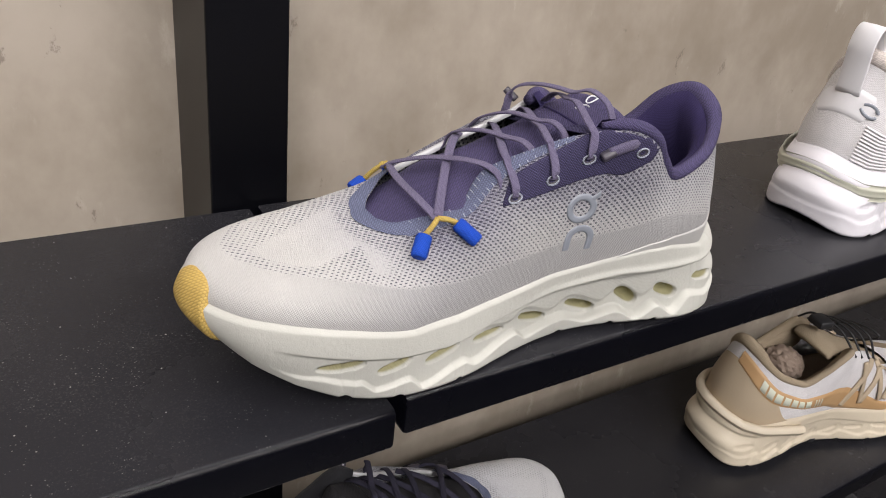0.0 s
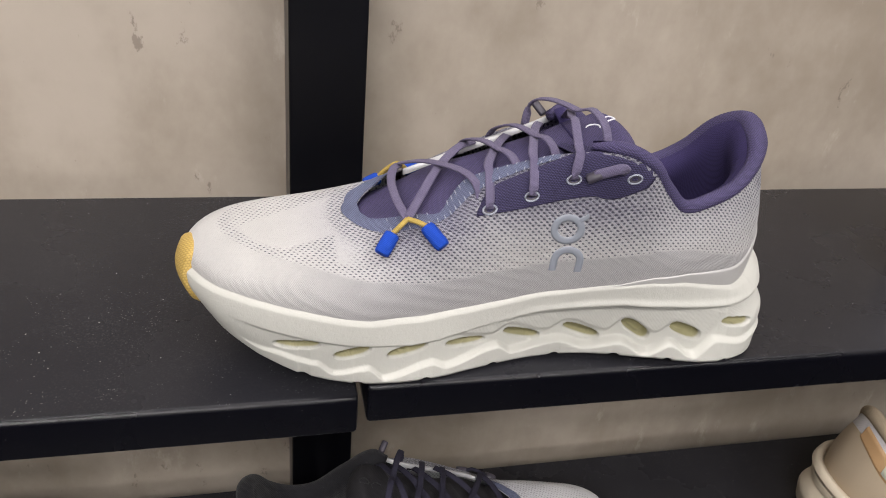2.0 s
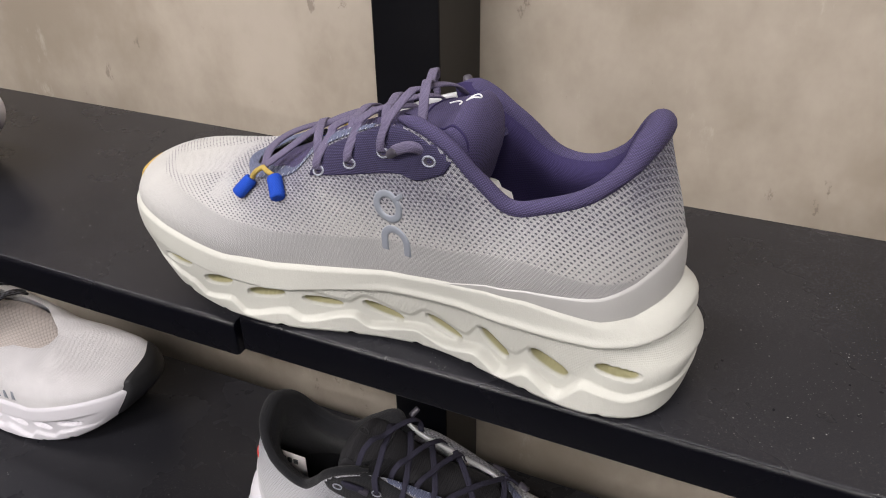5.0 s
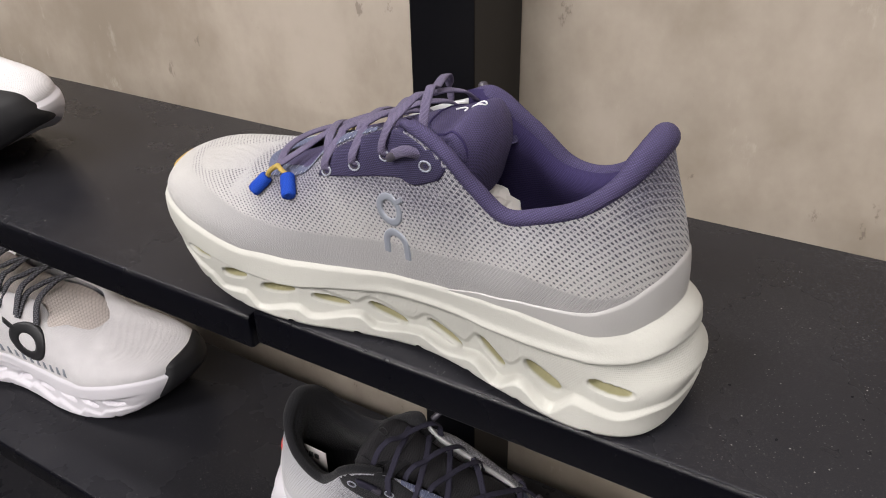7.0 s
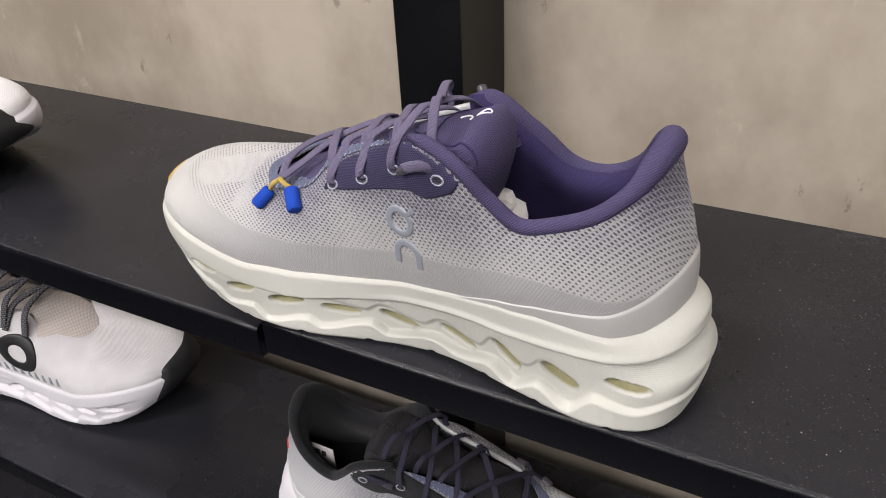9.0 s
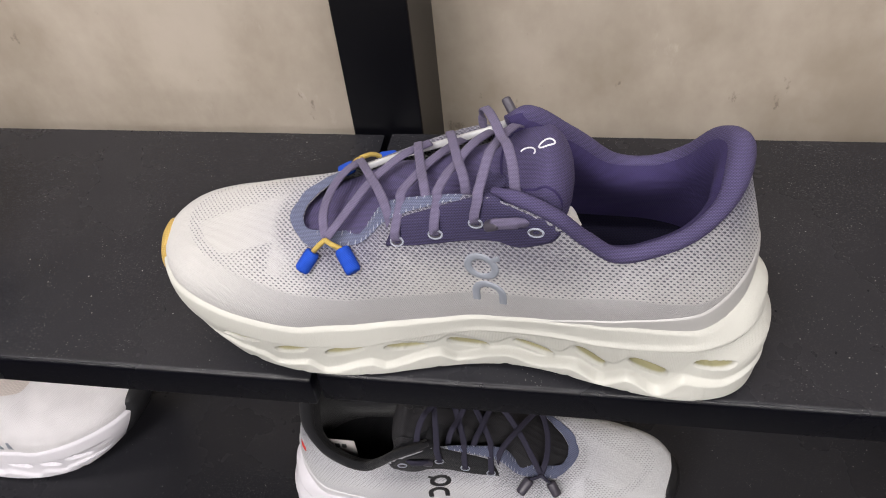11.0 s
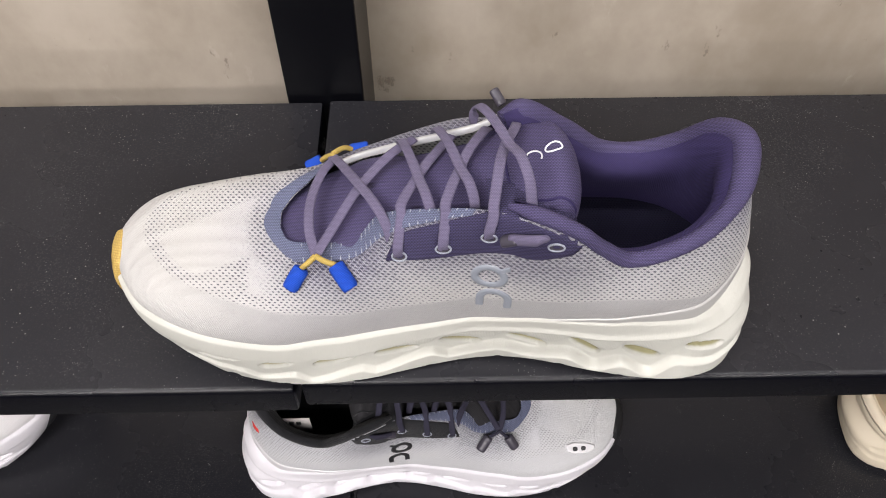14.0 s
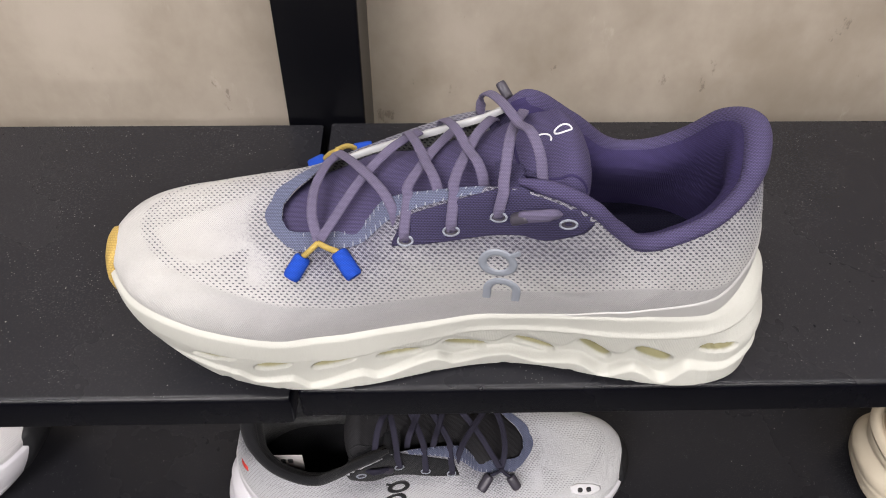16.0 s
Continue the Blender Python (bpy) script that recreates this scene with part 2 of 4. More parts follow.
def flat(ob):
    for p in ob.data.polygons:
        p.use_smooth = False
    return ob


def box_bm(x0, x1, y0, y1, z0, z1, bevel=0.0, seg=2, bm=None):
    bm = bm or bmesh.new()
    made = bmesh.ops.create_cube(bm, size=1.0)["verts"]
    for v in made:
        v.co = (x0 + (v.co.x + 0.5) * (x1 - x0), y0 + (v.co.y + 0.5) * (y1 - y0), z0 + (v.co.z + 0.5) * (z1 - z0))
    if bevel:
        edges = list({e for v in made for e in v.link_edges})
        bmesh.ops.bevel(bm, geom=edges, offset=bevel, segments=seg, profile=0.5, affect="EDGES")
    return bm


def grid_bm(rows, close_u=False, bm=None):
    """A mesh from rows of points; close_u joins the ends of each row."""
    bm = bm or bmesh.new()
    vs = [[bm.verts.new(p) for p in r] for r in rows]
    n = len(rows[0])
    for i in range(len(rows) - 1):
        for j in range(n if close_u else n - 1):
            k = (j + 1) % n
            bm.faces.new((vs[i][j], vs[i][k], vs[i + 1][k], vs[i + 1][j]))
    return bm


def smooth(a, b, x):
    t = np.clip((np.asarray(x, float) - a) / (b - a), 0, 1)
    return t * t * (3 - 2 * t)


def loop_spline(ctrl, u):
    """Closed Catmull-Rom curve through ctrl, at u (in stations)."""
    c = np.asarray(ctrl, float)
    n = len(c)
    u = np.asarray(u, float) % n
    i = np.floor(u).astype(int)
    t = (u - i)[:, None]
    p0, p1, p2, p3 = c[(i - 1) % n], c[i % n], c[(i + 1) % n], c[(i + 2) % n]
    return 0.5 * (2 * p1 + (p2 - p0) * t + (2 * p0 - 5 * p1 + 4 * p2 - p3) * t ** 2 + (3 * p1 - p0 - 3 * p2 + p3) * t ** 3)


def open_spline(ctrl, n):
    c = np.asarray(ctrl, float)
    c = np.vstack([2 * c[0] - c[1], c, 2 * c[-1] - c[-2]])
    u = np.linspace(0, len(c) - 3 - 1e-9, n)
    i = np.floor(u).astype(int)
    t = (u - i)[:, None]
    p0, p1, p2, p3 = c[i], c[i + 1], c[i + 2], c[i + 3]
    return 0.5 * (2 * p1 + (p2 - p0) * t + (2 * p0 - 5 * p1 + 4 * p2 - p3) * t ** 2 + (3 * p1 - p0 - 3 * p2 + p3) * t ** 3)


def tube_bm(path, radius, sides=10, flatten=1.0, up=(0, 0, 1), bm=None, round_ends=True):
    """A tube along a path; radius a number or one for each point; flatten squeezes it along the normal that lies nearest to up."""
    path = np.asarray(path, float)
    n = len(path)
    r = np.full(n, radius) if np.isscalar(radius) else np.asarray(radius, float)
    tan = np.gradient(path, axis=0)
    tan /= np.linalg.norm(tan, axis=1)[:, None] + 1e-12
    ups = np.asarray(up, float)
    if ups.ndim == 1:
        ups = np.tile(ups, (n, 1))
    side = np.cross(tan, ups)
    side /= np.linalg.norm(side, axis=1)[:, None] + 1e-12
    nor = np.cross(side, tan)
    rows = []
    for i in range(n):
        rows.append([tuple(path[i] + r[i] * (math.cos(a) * side[i] + flatten * math.sin(a) * nor[i])) for a in [2 * math.pi * k / sides for k in range(sides)]])
    bm = grid_bm(rows, True, bm=bm)
    bm.verts.ensure_lookup_table()
    base = len(bm.verts) - n * sides
    bm.faces.new([bm.verts[base + k] for k in range(sides)])
    bm.faces.new([bm.verts[base + (n - 1) * sides + k] for k in reversed(range(sides))])
    return bm


def ribbon_bm(path, width, thick, ups):
    """A flat lace: a rounded rectangle swept along a path."""
    path = np.asarray(path, float)
    n = len(path)
    tan = np.gradient(path, axis=0)
    tan /= np.linalg.norm(tan, axis=1)[:, None]
    ups = np.asarray(ups, float)
    if ups.ndim == 1:
        ups = np.tile(ups, (n, 1))
    side = np.cross(tan, ups)
    side /= np.linalg.norm(side, axis=1)[:, None]
    nor = np.cross(side, tan)
    w, h = width / 2, thick / 2
    prof = ((-w, 0), (-w * 0.9, h * 0.8), (-w * 0.5, h), (0, h * 1.1), (w * 0.5, h), (w * 0.9, h * 0.8), (w, 0), (w * 0.9, -h * 0.8), (0, -h), (-w * 0.9, -h * 0.8))
    rows = [[tuple(path[i] + a * side[i] + b * nor[i]) for a, b in prof] for i in range(n)]
    bm = grid_bm(rows, True)
    bm.verts.ensure_lookup_table()
    bm.faces.new([bm.verts[k] for k in range(len(prof))])
    bm.faces.new([bm.verts[(n - 1) * len(prof) + k] for k in reversed(range(len(prof)))])
    return bm


def attr(ob, name, values):
    a = ob.data.attributes.new(name, "FLOAT", "POINT")
    a.data.foreach_set("value", np.asarray(values, np.float32))


# ---- the setting ----
def structure(name, bm, material, label, category):
    return tagged(flat(part(name, bm, material)), label, category, kind="structure")


WALL_Y = 0.287
structure("wall_back", box_bm(-2.5, 2.5, WALL_Y, WALL_Y + 0.12, 0, 2.8), M_WALL, "mottled beige polished plaster wall behind the shelves", "wall")
structure("wall_left", box_bm(-2.62, -2.5, -7, WALL_Y + 0.12, 0, 2.8), M_ROOM, "plain grey painted shop wall", "wall")
structure("wall_right", box_bm(2.5, 2.62, -7, WALL_Y + 0.12, 0, 2.8), M_ROOM, "plain grey painted shop wall", "wall")
structure("wall_front", box_bm(-2.62, 2.62, -7.12, -7, 0, 2.8), M_ROOM, "plain grey painted shop wall", "wall")
structure("floor", box_bm(-2.62, 2.62, -7.12, WALL_Y + 0.12, -0.1, 0), M_FLOOR, "grey shop floor", "floor")
structure("ceiling", box_bm(-2.62, 2.62, -7.12, WALL_Y + 0.12, 2.8, 2.9), M_CEIL, "dark painted ceiling", "ceiling")

post = tagged(flat(part("shelf_post", box_bm(-0.0280, 0.0225, 0.2085, 0.2825, 0, 2.6, 0.0012, 2), M_STEEL)),
              "black steel upright post of the shelving, standing against the plaster wall", "post")
for z in (1.105, 1.165):
    bm = bmesh.new()
    bmesh.ops.create_cone(bm, cap_ends=True, segments=14, radius1=0.004, radius2=0.0032, depth=0.004,
                          matrix=pose(-0.003, 0.2068, z, 90, 0, 0))
    part("screw", bm, M_SCREW, post, "small zinc screw head")


def shelf(x0, x1, z_front, z_back, label, thick=0.0225):
    """A black sheet-metal tray shelf: rounded front lip, folded down front and ends."""
    n = 40
    prof = []
    r = 0.0032
    prof.append((0.2045, -thick))
    prof.append((0.2045, 0))
    prof.append((0.12, 0.0))
    for k in range(7):
        a = math.pi / 2 * k / 6
        prof.append((r - r * math.sin(a), -r + r * math.cos(a)))
    for k in range(5):
        a = math.pi / 2 * k / 4
        prof.append((0.0018 - 0.0018 * math.cos(a), -thick + 0.0018 - 0.0018 * math.sin(a)))
    rise = (z_back - z_front) / 0.2045
    xs = [(x0, 0.0016), (x0 + 0.0006, 0.0005), (x0 + 0.0018, 0)] + list((x, 0) for x in np.linspace(x0 + 0.02, x1 - 0.02, n)) + [(x1 - 0.0018, 0), (x1 - 0.0006, 0.0005), (x1, 0.0016)]
    cy, cz = 0.1, -thick / 2
    rows = []
    for x, inset in xs:
        rows.append([(x, y + (inset if y < cy else -inset), z_front + rise * y + z + (-inset if z > cz else inset)) for y, z in prof])
    bm = grid_bm(rows, True)
    bm.verts.ensure_lookup_table()
    m = len(prof)
    bm.faces.new([bm.verts[k] for k in range(m)])
    bm.faces.new([bm.verts[(len(xs) - 1) * m + k] for k in reversed(range(m))])
    bmesh.ops.recalc_face_normals(bm, faces=bm.faces)
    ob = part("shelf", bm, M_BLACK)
    mod = ob.modifiers.new("corners", "EDGE_SPLIT")
    mod.split_angle = radians(35)
    return tagged(ob, label, "shelf", "wall shelves")


shelf(0.0, 1.2, SHELF_Z, 1.2062, "black powder-coated metal shelf, dusty, holding the mauve running shoe")
shelf(-1.204, -0.0042, 1.1955, 1.2050, "black powder-coated metal shelf, dusty, sagging a little at its front edge")
shelf(0.0, 1.2, 0.9222, 0.9225, "lower black powder-coated metal shelf with display shoes")
shelf(-1.204, -0.0042, 0.9215, 0.9250, "lower black powder-coated metal shelf with a white shoe")
shelf(-1.204, 1.2, 0.6450, 0.6500, "bottom black powder-coated metal shelf, mostly hidden")


# ---- shoes ----
# Stations run from the back of the heel along the near side to the toe and back along the far side.
BASE = [(.2110, .0460), (.2068, .0295), (.1975, .0175), (.185, .0085), (.165, .004), (.145, .002), (.128, .004), (.112, .007), (.098, .009), (.083, .011),
        (.066, .010), (.050, .009), (.034, .007), (.014, .004), (-.010, .000), (-.040, .003), (-.068, .0185), (-.0835, .048), (-.075, .072), (-.050, .0850),
        (-.012, .0945), (.028, .098), (.060, .096), (.090, .093), (.110, .089), (.130, .088), (.150, .087), (.172, .085), (.190, .078), (.2040, .0640)]
RIM = [(.1985, .047, .1135), (.1950, .029, .1100), (.188, .019, .1035), (.176, .011, .0955), (.160, .006, .0905), (.146, .005, .0880), (.134, .003, .0985), (.123, .001, .111),
       (.108, .004, .1175), (.090, .014, .1145), (.068, .0225, .106), (.045, .030, .094), (.032, .028, .080), (.006, .032, .0725), (-.001, .040, .071), (-.002, .046, .071),
       (-.002, .051, .071), (.000, .055, .0715), (.003, .059, .073), (.008, .063, .075), (.015, .069, .0775), (.030, .079, .078), (.056, .075, .091), (.085, .070, .105),
       (.105, .077, .1075), (.124, .079, .095), (.143, .081, .0800), (.163, .080, .0790), (.181, .075, .0895), (.1925, .064, .1055)]
NS = len(BASE)


def sole_top(x):
    return np.interp(x, (-.09, -.06, -.045, -.03, -.015, 0, .025, .05, .08, .12, .138, .155, .17, .185, .197, .207, .222),
                     (.0500, .0505, .049, .0465, .0425, .039, .0375, .0395, .044, .051, .054, .0535, .050, .0465, .0465, .051, .060))


# where the sole meets the shelf, station by station: drawn in at the waist and under the toe
FOOT = [(.2240, .0460), (.2205, .0205), (.2100, .0050), (.1915, -.0015), (.167, -.0014), (.147, .0014), (.130, .0058), (.114, .0100), (.098, .0124), (.083, .0118),
        (.066, .0088), (.050, .0052), (.034, .0014), (.014, -.0012), (-.010, -.0010), (-.039, .0048), (-.0660, .0210), (-.0805, .048), (-.073, .072), (-.048, .084),
        (-.012, .094), (.028, .097), (.060, .093), (.090, .089), (.110, .086), (.130, .087), (.150, .088), (.172, .087), (.199, .083), (.2160, .0690)]


def sole_bottom(x):
    return np.interp(x, (-.095, -.08, -.065, -.05, -.034, -.018, -.004, .016, .04, .09, .125, .15, .176, .203, .213, .219, .225),
                     (.042, .0330, .0225, .0145, .0082, .0042, .0020, .0006, 0, .0006, .0032, .0036, .0010, .0006, .0012, .0030, .0070))


def plan_normal(pts):
    t = np.roll(pts[:, :2], -1, 0) - np.roll(pts[:, :2], 1, 0)
    n = np.stack([-t[:, 1], t[:, 0]], 1)
    n /= np.linalg.norm(n, axis=1)[:, None] + 1e-12
    c = pts[:, :2].mean(0)
    if np.sum((pts[:, :2] - c) * n) < 0:
        n = -n
    return np.column_stack([n, np.zeros(len(n))])


def sole_line(u):
    """The rim of the upper where it meets the sole."""
    b = loop_spline(BASE, u)
    return np.column_stack([b, sole_top(b[:, 0])])


def toe_weight(u):
    u = np.asarray(u) % NS
    return smooth(11.5, 15.0, u) * (1 - smooth(19.5, 22.5, u))


def upper_point(u, v, dense=None):
    """Points of the upper: u along its hem (stations), v from the hem (0) to the rim of throat and collar (1)."""
    u = np.asarray(u, float)
    v = np.asarray(v, float)[:, None] if np.ndim(v) else np.full((len(u), 1), v)
    b, t = sole_line(u), loop_spline(RIM, u)
    b = b - np.array([0, 0, .003])
    fine = sole_line(np.linspace(0, NS, 600, endpoint=False))
    nrm = plan_normal(fine)[(np.round((u % NS) / NS * 600).astype(int)) % 600]
    w = toe_weight(u)[:, None]
    h = t[:, 2:3] - b[:, 2:3]
    up = np.array([0, 0, 1.0])
    um = u % NS
    c1_side = b + up * h * .38 + nrm * .0035 + (t - b) * np.array([.12, .12, 0])
    k = (smooth(6.5, 9.5, um) * (1 - smooth(13, 15, um)) + smooth(19.5, 21, um) * (1 - smooth(22.5, 24.5, um)))[:, None]
    c2_side = t - up * (h * .30 * (1 - k) - .002 * k) + (b - t) * np.array([1, 1, 0]) * (.10 + .90 * k) + nrm * (.0025 - .0010 * k)
    c1_toe = b + up * (.0195 - .0085 * smooth(17.6, 19.2, um)[:, None]) + nrm * .0030
    c2_toe = t + (b - t) * np.array([.46, .46, 0]) - up * .0062
    c1, c2 = c1_side * (1 - w) + c1_toe * w, c2_side * (1 - w) + c2_toe * w
    return (1 - v) ** 3 * b + 3 * v * (1 - v) ** 2 * c1 + 3 * v * v * (1 - v) * c2 + v ** 3 * t


HOLES = ((-.0333, .0258, .0098, .0027, 0.05), (-.0080, .0202, .0085, .0030, 0.16), (.0190, .0172, .0098, .0028, 0.12), (.0490, .0160, .0100, .0026, -0.05), (.0796, .0150, .0100, .0030, -0.34),
         (.1107, .0148, .0098, .0031, -0.36), (.1380, .0184, .0088, .0038, -0.58), (.1660, .0182, .0096, .0037, -0.40), (.1955, .0218, .0086, .0026, -0.14))
NOTCHES = (-.030, -.005, .028, .064, .098, .129, .157, .190)


def eased(x, xs, zs):
    """Values zs at xs, with smooth steps between them."""
    xs, zs = np.asarray(xs, float), np.asarray(zs, float)
    i = np.clip(np.searchsorted(xs, x) - 1, 0, len(xs) - 2)
    t = np.clip((x - xs[i]) / (xs[i + 1] - xs[i]), 0, 1)
    return zs[i] + (zs[i + 1] - zs[i]) * t * t * (3 - 2 * t)


def sole_relief(x, z, zt, zb):
    """How far the side of the sole stands out at (x, z), how deep in a hole it is (0 to 1), and where its grained band lies (0 to 1)."""
    lip = np.interp(x, (-.09, -.06, -.035, -.012, .002, .02, .033, .064, .09, .1255, .15, .171, .185, .2, .213, .23),
                    (.0420, .0370, .0320, .0265, .0240, .0212, .0217, .0270, .0315, .0365, .0365, .0345, .0335, .0340, .0375, .0400))
    lip = np.minimum(lip, zt - .009)
    # the scalloped foot of the sole, higher between the pods
    rim = eased(x, (-.09, -.045, -.025, -.016, -.001, .008, .031, .039, .0655, .0745, .0995, .113, .131, .144, .1565, .171, .183, .200, .214, .23),
                (.043, .0205, .0155, .0092, .0112, .0042, .0092, .0056, .0118, .0066, .0110, .0072, .0122, .0060, .0128, .0050, .0140, .0108, .0150, .0165))
    rim = np.maximum(rim, zb + .0028)
    # the grained band under the lip, hanging down between the slots
    wave = eased(x, (-.02, .025, .0402, .0625, .0714, .092, .1028, .122, .1317, .149, .1581, .179, .1877, .205, .23),
                 (.0300, .0230, .0225, .0190, .0232, .0165, .0228, .0168, .0258, .0180, .0248, .0172, .0272, .0262, .0265))
    wave = np.minimum(np.where(x < .03, lip, wave), lip)
    scoop = np.interp(x, (-.06, -.04, 0, .02, .05, .08, .11, .138, .166, .195, .215, .23), (0, .0020, .0024, .0027, .0036, .0046, .0060, .0066, .0054, .0034, .0018, .0014))
    band = np.interp(x, (.015, .04, .06, .09, .12, .15, .18, .2, .23), (0, .0012, .0024, .0038, .0050, .0050, .0040, .0030, .0024))
    s1, s2, s3 = smooth(-.0011, .0009, z - lip), smooth(-.0022, .0016, z - wave), smooth(-.0008, .0016, z - rim)
    off = -scoop * s3 * (1 - s2) * (1 - s1) - band * s2 * (1 - s1)
    # raised crest along the lower edge of the lip, rounded upper edge, soft lower edge
    off += .0011 * smooth(.05, .11, x) * np.exp(-((z - lip - .0018) / .0020) ** 2)
    off -= .0024 * smooth(-.0035, 0.0005, z - zt + .001)
    off -= .0012 * smooth(.0018, 0, z - zb)
    deep = np.zeros_like(off)
    for cx, cz, a, b, tilt in HOLES:
        dx, dz = x - cx, z - cz
        c, s = math.cos(tilt), math.sin(tilt)
        p, q = (dx * c + dz * s) / a, (-dx * s + dz * c) / (b - .0003)
        d = (np.abs(p) ** 2.8 + np.abs(q) ** 2.4)
        deep = np.maximum(deep, smooth(1.22, .70, d))
    return off, deep, s2 * (1 - s1) * smooth(.02, .05, x)


def sole_points(n, rows, slots=1.0):
    """The side of the sole: rows of points from the foot up to the upper, with slot depth and grain."""
    u = np.linspace(0, NS, n, endpoint=False)
    b = sole_line(u)
    # even spacing
    seg = np.r_[0, np.cumsum(np.linalg.norm(np.diff(np.vstack([b, b[:1]]), axis=0), axis=1))]
    u = np.interp(np.linspace(0, seg[-1], n, endpoint=False), seg, np.r_[u, NS])
    b = sole_line(u)
    f = loop_spline(FOOT, u)
    f = np.column_stack([f, sole_bottom(f[:, 0])])
    nrm = plan_normal(b) * .5 + plan_normal(f) * .5
    zt, zb = b[:, 2], f[:, 2].copy()
    heel = smooth(.176, .212, b[:, 0])
    fore = 1 - smooth(-.07, .03, b[:, 0])
    for c in NOTCHES:
        zb = np.maximum(zb, np.where(np.abs(f[:, 0] - c) < .0028, f[:, 2] + np.sqrt(np.maximum(0, .0028 ** 2 - (f[:, 0] - c) ** 2)) * .8, 0))
    pts, deep_all, grain_all = [], [], []
    for k in range(rows + 1):
        v = k / rows
        p = f * (1 - v) + (b + nrm * .0016) * v
        z = zb + (zt - zb) * v
        off, deep, grain = sole_relief(p[:, 0], z, zt, f[:, 2])
        round_heel = heel * (.0068 * np.exp(-((v - .44) / .22) ** 2) + .0040 * np.exp(-((v - .82) / .10) ** 2) - .0030 * (1 - v) ** 8)
        bulge = fore * .0030 * math.sin(math.pi * v)
        p = p + nrm * (off * (.35 + .65 * slots) - .0070 * deep * slots + round_heel + bulge)[:, None]
        p[:, 2] = z
        pts.append(p)
        deep_all.append(deep * slots)
        grain_all.append(grain * slots)
    return np.array(pts), np.array(deep_all), np.array(grain_all)


def build_midsole(shoe, mirror, mats, n=1000, rows=60, slots=1.0, label="white foam sole with cream-lined slots"):
    pts, deep_all, grain_all = sole_points(n, rows, slots)
    bm = bmesh.new()
    sx = -1 if mirror else 1
    vs = [[bm.verts.new((sx * p[0], p[1], p[2])) for p in r] for r in pts]
    for i in range(rows):
        for j in range(n):
            k = (j + 1) % n
            bm.faces.new((vs[i][j], vs[i][k], vs[i + 1][k], vs[i + 1][j]))
    # underside and top
    inner_b = [bm.verts.new((sx * p[0] * .97 + .002, .05 + (p[1] - .05) * .9, max(p[2], .0005) + .001)) for p in pts[0]]
    inner_t = [bm.verts.new((sx * p[0] * .985 + .001 * sx, .05 + (p[1] - .05) * .955, p[2] - .006)) for p in pts[-1]]
    for j in range(n):
        k = (j + 1) % n
        bm.faces.new((inner_b[j], inner_b[k], vs[0][k], vs[0][j]))
        bm.faces.new((vs[-1][j], vs[-1][k], inner_t[k], inner_t[j]))
    bm.faces.new(inner_b)
    bmesh.ops.recalc_face_normals(bm, faces=bm.faces)
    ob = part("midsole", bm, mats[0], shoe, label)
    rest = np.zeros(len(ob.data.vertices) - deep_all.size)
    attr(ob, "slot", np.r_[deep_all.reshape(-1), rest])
    attr(ob, "grain", np.r_[grain_all.reshape(-1), rest])
    return ob


def flip(bm, mirror):
    if mirror:
        for v in bm.verts:
            v.co.x = -v.co.x
    bmesh.ops.recalc_face_normals(bm, faces=bm.faces)
    return bm


def toe_patches(p):
    """Where the pin holes of the toe box lie, seen from above: two open fields and a border line."""
    x, y = p[:, 0], p[:, 1]
    over = p[:, 1] + p[:, 2]
    e = .0012
    field_a = smooth(-.054 - e, -.054 + e, x) * smooth(-.0150 + e, -.0150 - e, x)
    field_a = field_a * smooth(-e, e, .078 + .45 * (x + .055) - over) * smooth(-e, e, over - np.maximum(.0705 - .30 * (x + .055), .0640))
    field_b = smooth(-.066 - e, -.066 + e, x) * smooth(-.008 + e, -.008 - e, x) * smooth(-e, e, y - .041 - .40 * (x + .067)) * smooth(-e, e, .063 + .36 * (x + .06) - y)
    return np.maximum(field_a, field_b)


